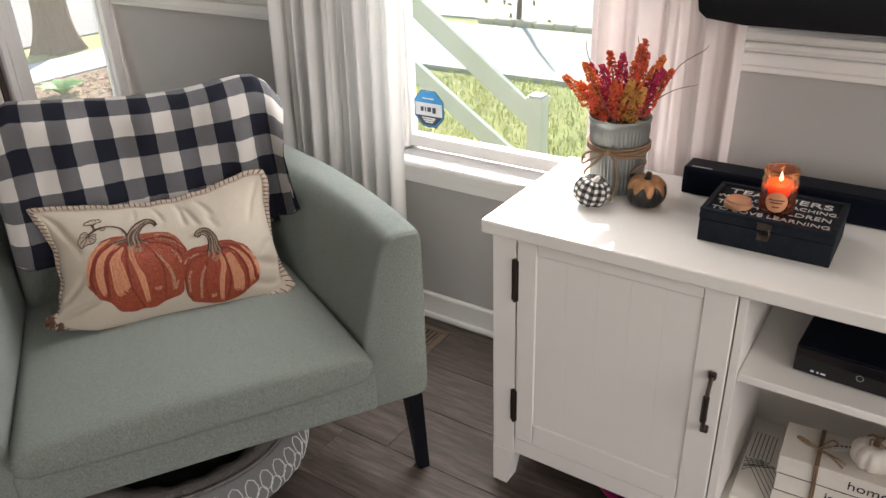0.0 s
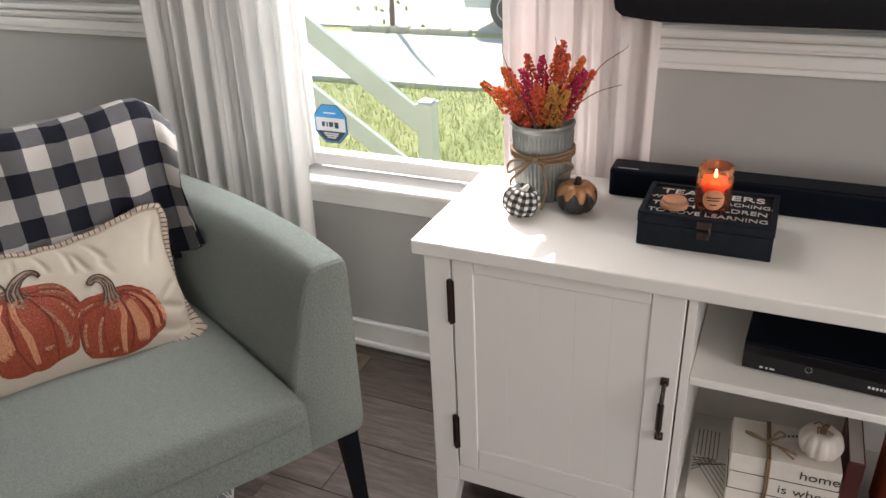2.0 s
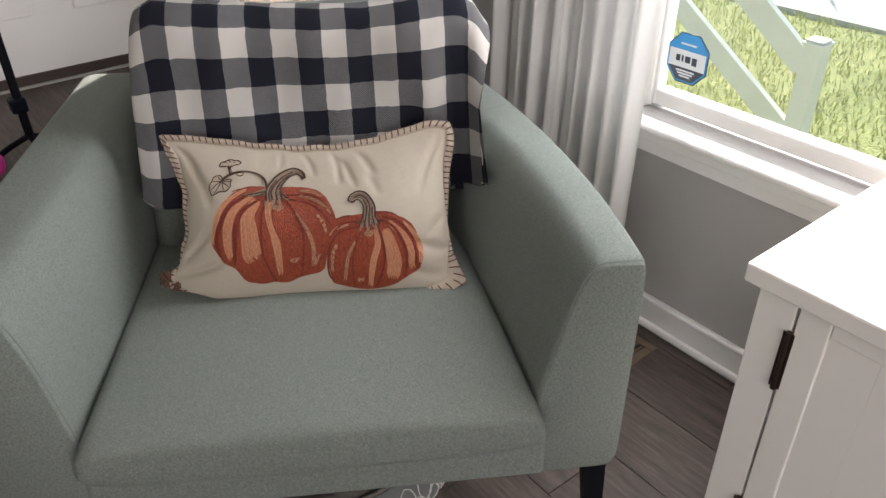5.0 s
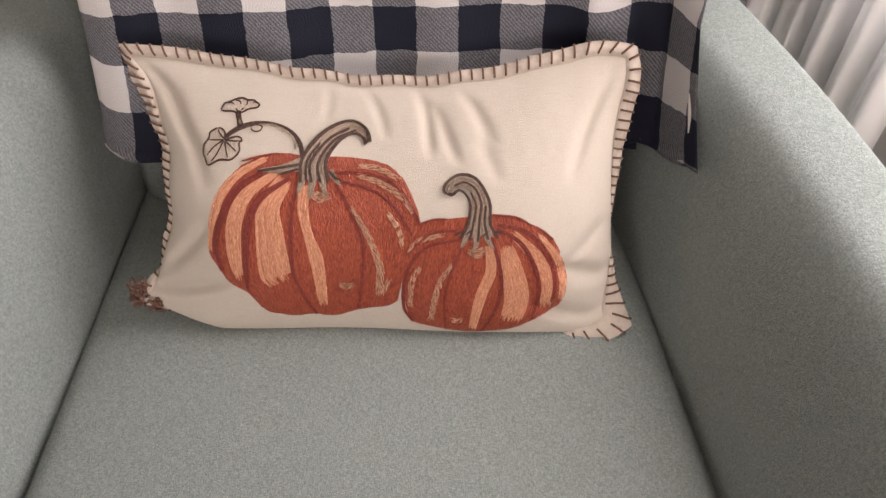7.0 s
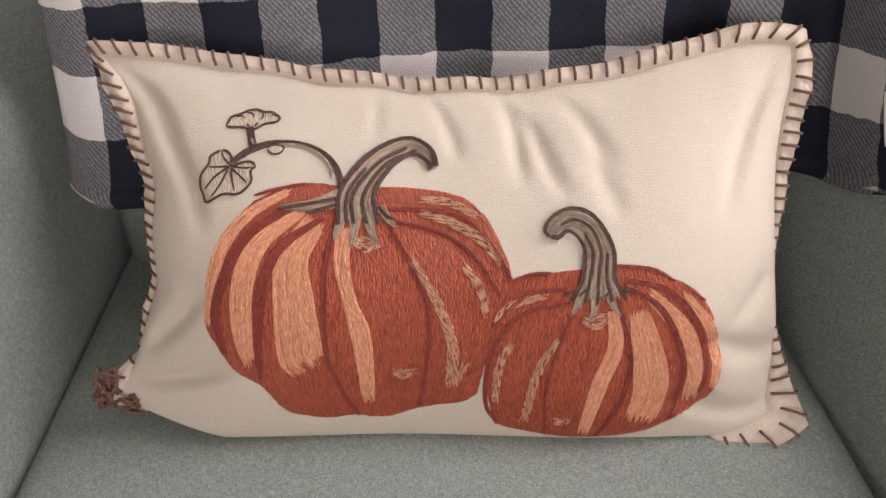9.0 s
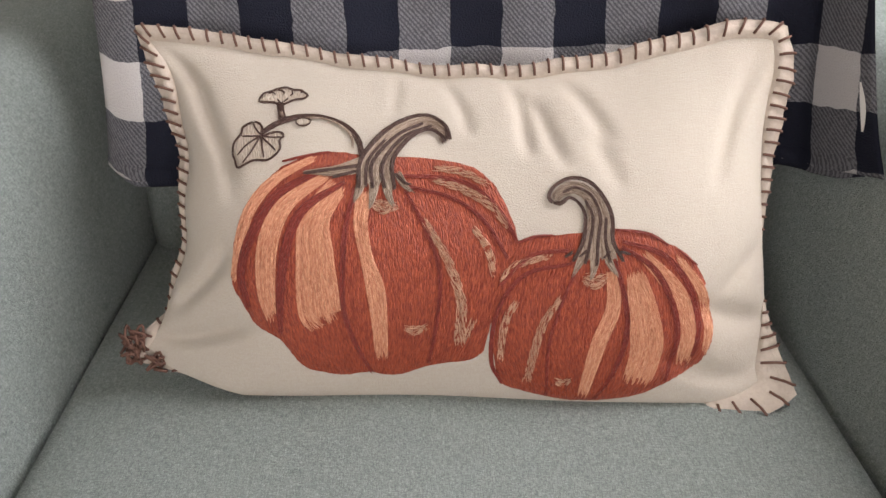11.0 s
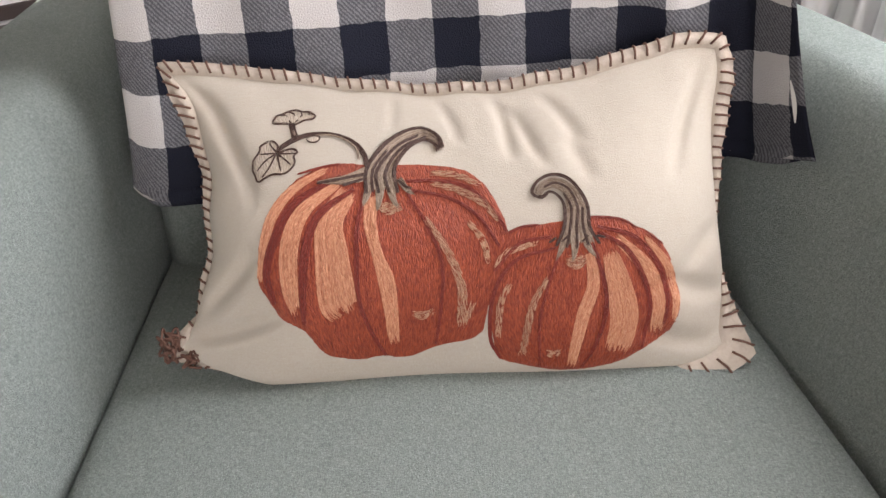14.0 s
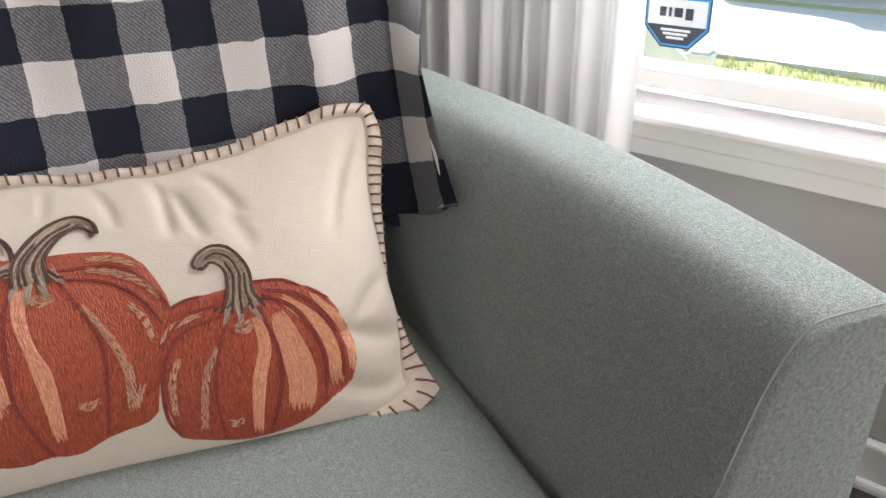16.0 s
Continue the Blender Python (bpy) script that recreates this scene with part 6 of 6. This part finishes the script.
def dog_bed():
    d = thing("dog_bed", "round grey bolster dog bed under the armchair", "pet bed", Matrix.Translation((-1.525, 1.20, 0)) @ Matrix.Rotation(radians(-28), 4, "Z"))
    rx, ry, rr = 0.235, 0.255, 0.060

    def ring(u, v, grow=1.0, pinch=0.006):
        a, b = u * 2 * math.pi, v * 2 * math.pi
        r = rr * grow * (1 + 0.05 * math.sin(9 * a) * 0.5)
        c = (rx * math.cos(a), ry * math.sin(a))
        o = r * math.cos(b)
        n = Vector((math.cos(a), math.sin(a), 0))
        return Vector((c[0], c[1], 0.07)) + n * o + Vector((0, 0, 1.1 * r * math.sin(b) - pinch * (1 + math.sin(18 * a)) * max(0, -math.cos(b))))

    part("bolster", surf(bmesh.new(), 96, 28, ring, wrap_u=True, wrap_v=True), BEDGREY, d, "grey plush bolster", smooth=True)
    part("trim_band", surf(bmesh.new(), 96, 10, lambda u, v: ring(u, -0.17 + 0.33 * v, 1.03, 0), wrap_u=True), BEDTRIM, d, "grey band with white link pattern", smooth=True)
    bm = bmesh.new()
    for k in range(46):
        for j in range(2):
            c = (k + 0.5 * j) / 46
            loop = [ring(c + 0.0085 * math.cos(t), 0.035 + 0.075 * j + 0.06 * math.sin(t) - 0.05, 1.045, 0) for t in np.linspace(0, 6.283, 9)]
            tube(bm, loop, 0.0014, 4)
    part("link_pattern", bm, BEDLINE, d, kind="stuff")
    part("piping", tube_bm([ring(u, 0.175, 1.04, 0) for u in np.linspace(0, 1, 97)], 0.0045, 6), BEDGREY, d, smooth=True)
    part("cushion", lathe(bmesh.new(), [(0.0005, 0.0), (0.22, 0.0), (0.24, 0.02), (0.22, 0.05), (0.12, 0.06), (0.0005, 0.055)], 40), BEDDARK, d, "dark plush cushion", smooth=True)


def under_console():
    m = thing("plastic_bin", "magenta plastic bowl on the floor under the console", "bowl", Matrix.Translation((-0.475, 1.735, 0)))
    part("shell", lathe(bmesh.new(), [(0.0005, 0.0), (0.105, 0.0), (0.125, 0.008), (0.155, 0.062), (0.166, 0.066), (0.166, 0.070), (0.152, 0.069), (0.118, 0.014), (0.0005, 0.010)], 48), MAGENTA, m, smooth=True)


def stand():
    s = thing("tripod_stand", "slim black tripod stand on the entry landing", "tripod", Matrix.Translation((-2.32, 0.975, LAND - 0.003)))
    part("pole", tube_bm([(0, 0, 0.05), (0, 0, 0.75), (0, 0, 1.15)], 0.010, 10, 0.008), BLACKWOOD, s)
    part("clamp", box_bm(-0.017, 0.017, -0.02, 0.014, 0.115, 0.148, 0.004), ELECTRONICS, s, "black plastic clamp")
    for k in range(3):
        a = 2.2 + k * 2.094
        part("foot", tube_bm([(0, 0, 0.055), (0.05 * math.cos(a), 0.05 * math.sin(a), 0.03), (0.085 * math.cos(a), 0.085 * math.sin(a), 0.008)], 0.007, 8), BLACKWOOD, s)
    b = thing("toy_ball", "small bright pink rubber ball", "toy", Matrix.Translation((-2.262, 0.868, LAND - 0.003)))
    bm = bmesh.new()
    bmesh.ops.create_icosphere(bm, subdivisions=3, radius=0.035, matrix=Matrix.Translation((0, 0, 0.035)))
    part("ball", bm, PINK, b, smooth=True)


floor_vent()
dog_bed()
under_console()
stand()


# ---- outdoors ----
GZ = -1.0


def sheet(name, x0, x1, y0, y1, z, material, label, thick=0.05):
    return structure(name, box_bm(x0, x1, y0, y1, z - thick, z, 0.0), material, label)


def outdoors():
    bm = bmesh.new()
    n = 60
    span = lambda t: math.copysign(abs(t) ** 3, t) * 900
    surf(bm, n, n, lambda u, v: (span(2 * u - 1) - 3, span(2 * v - 1) + 6, GZ + (0.03 * math.sin(9 * u * 6) * math.sin(8 * v * 6) - 0.02 if abs(2 * u - 1) < 0.3 else -0.02)))
    structure("ground", bm, GRASS, "sunlit lawn with patches of shade", smooth=True)
    sheet("path", -8, 30, 8.35, 10.9, GZ + 0.012, CONCRETE, "pale concrete drive in full sun", 0.09)
    sheet("road", -10.5, 60, 11.35, 17.5, GZ + 0.012, CONCRETE, "pale road")
    sheet("road_west", -24, -11.9, -20, 40, GZ + 0.02, ASPHALT, "grey asphalt road in open shade")
    sheet("pavement", -10.6, -9.55, -20, 8.3, GZ + 0.05, CONCRETE, "pale concrete pavement")
    sheet("mulch_bed", -9.5, -7.9, -6, 8.0, GZ + 0.035, MULCH, "brown mulch bed with leaf litter")
    rnd = random.Random(5)
    for k in range(26):
        x = -7.2 + k * 0.34
        if -6.7 < x < -4.6:
            s = thing("kerb_stone", "rough stone of the low kerb by the road", "stone", Matrix.Translation((x, 11.15 + 0.02 * rnd.uniform(-1, 1), GZ)), "kerb stones")
            part("stone", box_bm(-0.155, 0.155, -0.09, 0.09, -0.05, 0.06 + 0.02 * rnd.random(), 0.03, 2), KERB, s)
    # Litter and tufts of the bed.
    bm = bmesh.new()
    for k in range(1500):
        x, y, s, a = rnd.uniform(-9.5, -7.6), rnd.uniform(2, 8), rnd.uniform(0.015, 0.05), rnd.uniform(0, 6.28)
        q = [Vector((x + s * math.cos(a + b), y + s * math.sin(a + b), GZ + 0.04 + rnd.uniform(0, 0.03))) for b in (0, 1.2, 3.14, 4.3)]
        bm.faces.new([bm.verts.new(p) for p in q])
    part("leaf_litter", bm, mat("dry_leaf_litter", (0.36, 0.22, 0.13), 0.9, other=(0.2, 0.1, 0.06), var=((2, 0.8),)), None, "dry fallen leaves on the mulch", kind="stuff")
    bm = bmesh.new()
    for k in range(9000):
        if k < 2600:
            x, y, h = rnd.uniform(-9.4, -6.2), rnd.uniform(2.5, 7.5), rnd.uniform(0.04, 0.12)
            if noise.noise((x * 1.3, y * 1.3, 0)) < 0.05:
                continue
        else:
            x, y, h = rnd.uniform(-5.4, -1.0), rnd.uniform(4.6, 8.3), rnd.uniform(0.03, 0.08)
        a = rnd.uniform(0, 6.28)
        d = Vector((math.cos(a), math.sin(a), 0))
        w = Vector((-d.y, d.x, 0)) * 0.008
        p = Vector((x, y, GZ - 0.01))
        bm.faces.new([bm.verts.new(q) for q in (p - w, p + w, p + d * 0.03 + Vector((0, 0, h)))])
    part("grass_blades", bm, BLADE, None, "tufts of grass on the lawn and bed", kind="stuff")
    # Broad-leafed weed by the bed.
    g = thing("garden_plant", "bright green broad-leaved plant in the mulch", "plant", Matrix.Translation((-8.75, 5.15, GZ + 0.03)))
    for k in range(9):
        a = k * 0.7
        bm = surf(bmesh.new(), 4, 6, lambda u, v: Vector((math.cos(a), math.sin(a), 0)) * 0.28 * v + Vector((-math.sin(a), math.cos(a), 0)) * (u - 0.5) * 0.16 * math.sin(math.pi * v) + Vector((0, 0, 0.30 * v - 0.16 * v * v)))
        part("leaf", bm, mat("bright_leaf", (0.10, 0.30, 0.05), 0.6, trans=0.3) if k == 0 else bpy.data.materials["bright_leaf"], g, smooth=True)


def tree(name, label, base, radius, height, crown, crown_z, leaves, seed):
    t = thing(name, label, "tree", Matrix.Translation(base))
    rnd = random.Random(seed)
    bm = bmesh.new()

    def bole(u, v):
        a = u * 2 * math.pi
        r = radius * (1 - 0.45 * v) * (1 + 0.75 * max(0, 1 - v * height / 0.7) ** 2 * (0.55 + 0.45 * math.cos(5 * a + seed)))
        r *= 1 + 0.05 * math.sin(13 * a + 6 * v) + 0.03 * math.sin(29 * a - 4 * v)
        return (r * math.cos(a), r * math.sin(a), height * v - 0.05)

    part("trunk", surf(bm, 72, 40, bole, wrap_u=True), BARK, t, smooth=True)
    ends = []
    for k in range(8):
        a = k * 0.785 + rnd.uniform(-0.3, 0.3)
        z0 = height * rnd.uniform(0.7, 0.97)
        r = crown * rnd.uniform(0.55, 0.9)
        end = Vector((r * math.cos(a), r * math.sin(a), crown_z + rnd.uniform(-0.6, 1.4)))
        mid = Vector((0.4 * r * math.cos(a), 0.4 * r * math.sin(a), z0 + 0.5 * (end.z - z0) + 0.3))
        part("limb", tube_bm(spline([(0, 0, z0), mid, end], 6), radius * 0.3, 8, radius * 0.06), BARK, t, smooth=True)
        ends += [end, mid.lerp(end, 0.6), mid]
    verts, faces = [], []
    for k in range(leaves):
        c = rnd.choice(ends) + Vector([rnd.gauss(0, crown * 0.26) for _ in range(3)])
        s = rnd.uniform(0.07, 0.15)
        turn = Euler([rnd.uniform(0, 6.28) for _ in range(3)]).to_matrix()
        i = len(verts)
        verts += [c + turn @ Vector(q) * s for q in ((-1, 0, 0), (0, 0.55, 0.1), (1, 0, 0), (0, -0.55, 0.1))]
        faces.append((i, i + 1, i + 2, i + 3))
    me = bpy.data.meshes.new("crown")
    me.from_pydata([tuple(v) for v in verts], [], faces)
    me.materials.append(LEAF)
    ob = new("crown", me)
    ob.parent = t


def railing():
    r = thing("stair_railing", "white painted wooden stair railing outside the window", "railing", Matrix.Translation((-2.30, 4.64, GZ)))
    bm = box_bm(-0.052, 0.052, -0.052, 0.052, 0, 0.965, 0.004)
    post = part("newel_post", bm, RAILPAINT, r)
    bm = bmesh.new()
    box(bm, -0.06, 0.06, -0.06, 0.06, 0.9655, 0.982, 0.004)
    box(bm, -0.05, 0.05, -0.05, 0.05, 0.9825, 0.996, 0.008)
    part("cap", bm, RAILPAINT, post)
    for name, x0, z0, x1, z1, half in (("upper_rail", -0.045, 0.845, -1.75, 2.07, 0.068), ("lower_rail", -0.045, 0.44, -1.75, 1.57, 0.06)):
        bm = bmesh.new()
        d = Vector((x1 - x0, 0, z1 - z0)).normalized()
        n = Vector((-d.z, 0, d.x)) * half * (-1)
        q = []
        for x, z in ((x0, z0), (x1, z1)):
            for k in (-1, 1):
                for y in (-0.02, 0.02):
                    q.append(bm.verts.new(Vector((x, y, z)) + n * k))
        for f in ((0, 1, 3, 2), (4, 6, 7, 5), (0, 4, 5, 1), (2, 3, 7, 6), (0, 2, 6, 4), (1, 5, 7, 3)):
            bm.faces.new([q[i] for i in f])
        part(name, bm, RAILPAINT, r)
    part("upper_post", box_bm(-1.86, -1.755, -0.052, 0.052, 0, 2.25, 0.004), RAILPAINT, r)


def car():
    c = thing("parked_car", "white car parked across the road", "car", Matrix.Translation((-2.75, 12.35, GZ + 0.012)))
    prof = [(-2.15, 0.30), (-2.2, 0.55), (-2.1, 0.78), (-1.2, 0.92), (-0.55, 1.38), (0.75, 1.42), (1.5, 0.98), (2.1, 0.9), (2.2, 0.5), (2.1, 0.28)]
    bm = bmesh.new()
    sides = []
    for y, k in ((-0.88, 1.0), (-0.80, 1.0), (0.80, 1.0), (0.88, 1.0)):
        inset = 0.0 if abs(y) < 0.85 else 0.05
        sides.append([bm.verts.new((x * (1 - inset * 0.3), y * (1 - 0.16 * max(0, z - 0.9)), z - inset * (1 if z > 0.6 else -0.5))) for x, z in prof])
    n = len(prof)
    for a, b in zip(sides, sides[1:]):
        for i in range(n):
            bm.faces.new((a[i], a[(i + 1) % n], b[(i + 1) % n], b[i]))
    bm.faces.new(sides[0][::-1])
    bm.faces.new(sides[-1])
    part("body", bm, CARPAINT, c)
    for x0, x1 in ((-0.95, -0.02), (0.04, 0.95)):
        part("side_window", box_bm(x0, x1, -0.872, -0.80, 0.93, 1.24, 0.02), GLOSSBLACK, c, "dark side window")
    for x in (-1.38, 1.35):
        for y in (-0.86, 0.66):
            w = part("wheel", lathe(bmesh.new(), [(0.10, -0.1), (0.29, -0.1), (0.32, -0.06), (0.32, 0.06), (0.29, 0.1), (0.10, 0.1)], 32), TYRE, c, "black tyre", smooth=False)
            w.matrix_basis = Matrix.Translation((x, y + (0.0 if y < 0 else 0.1), 0.32)) @ Matrix.Rotation(radians(90), 4, "X")
            part("rim", lathe(bmesh.new(), [(0.0005, 0.07), (0.07, 0.075), (0.2, 0.104), (0.22, 0.08)], 24), RIM, w, "grey alloy rim")
    part("headlight", box_bm(-2.17, -2.0, -0.86, -0.6, 0.62, 0.74, 0.02), GLASS, c, "clear headlight")


def street_things():
    s = thing("sapling", "thin young tree beside the kerb", "tree", Matrix.Translation((-6.05, 11.3, GZ)))
    part("trunk", tube_bm(spline([(0, 0, 0), (0.02, 0, 0.6), (-0.01, 0, 1.4), (0.02, 0, 2.2)], 5), 0.045, 8, 0.02), BARK, s)
    rnd = random.Random(2)
    for k in range(7):
        a, z = k * 0.9, 0.7 + 0.22 * k
        part("twig", tube_bm([(0, 0, z), (0.3 * math.cos(a), 0.3 * math.sin(a), z + 0.12), (0.45 * math.cos(a), 0.45 * math.sin(a), z + 0.1)], 0.012, 5, 0.005), BARK, s)
    bm = bmesh.new()
    for k in range(14):
        c = Vector((rnd.gauss(0, 0.25), rnd.gauss(0, 0.15), rnd.uniform(0.05, 0.45)))
        turn = Euler([rnd.uniform(0, 6.28) for _ in range(3)]).to_matrix()
        bm.faces.new([bm.verts.new(c + turn @ Vector(q) * 0.06) for q in ((-1, 0, 0), (0, 0.6, 0), (1, 0, 0), (0, -0.6, 0))])
    part("crown", bm, LEAF, s)


outdoors()
tree("large_tree", "large tree with furrowed brown bark by the pavement", (-11.35, 6.72, GZ), 0.25, 5.2, 3.2, 6.6, 5200, 3)
# Out of view: this second tree is added only to cast shade on the lawn.
tree("unseen_shade_tree", "unseen broad leafy tree added to shade the lawn", (-16.8, 18.5, GZ), 0.34, 10.6, 1.7, 12.7, 700, 9)
railing()
car()
street_things()


# ---- floor boards ----
bm = box_bm(X0 - 0.1, X1 + 0.1, Y0 - 0.1, Y1 + 0.05, -0.12, -0.0105)
ground_floor = structure("floor", bm, UNDER, "dark grey-brown wood plank floor")
rnd = random.Random(21)
WIDE, LONG = 0.18, 1.22
y = 1.519 - WIDE * math.ceil((1.519 - Y0) / WIDE)
boards = {}
while y < Y1:
    y1 = min(y + WIDE, Y1 - 0.001)
    x = -1.27 - LONG * 2 + (rnd.uniform(0, LONG) if abs(y - (1.519 - WIDE)) > 0.01 else 0)
    while x > -2.235:
        x -= LONG
    while x < X1:
        a, b = max(x, -2.235), min(x + LONG, X1)
        if b - a > 0.02:
            key = (round(b - a, 3), round(y1 - y, 3))
            if key not in boards:
                ob = part("plank", box_bm(0.0006, key[0] - 0.0006, 0.0006, key[1] - 0.0006, -0.010, 0.0, 0.0012, 1), FLOOR, ground_floor)
                boards[key] = ob.data
            else:
                ob = new("plank", boards[key])
                ob.parent = ground_floor
            ob.location = (a, y, 0)
        x += LONG
    y += WIDE
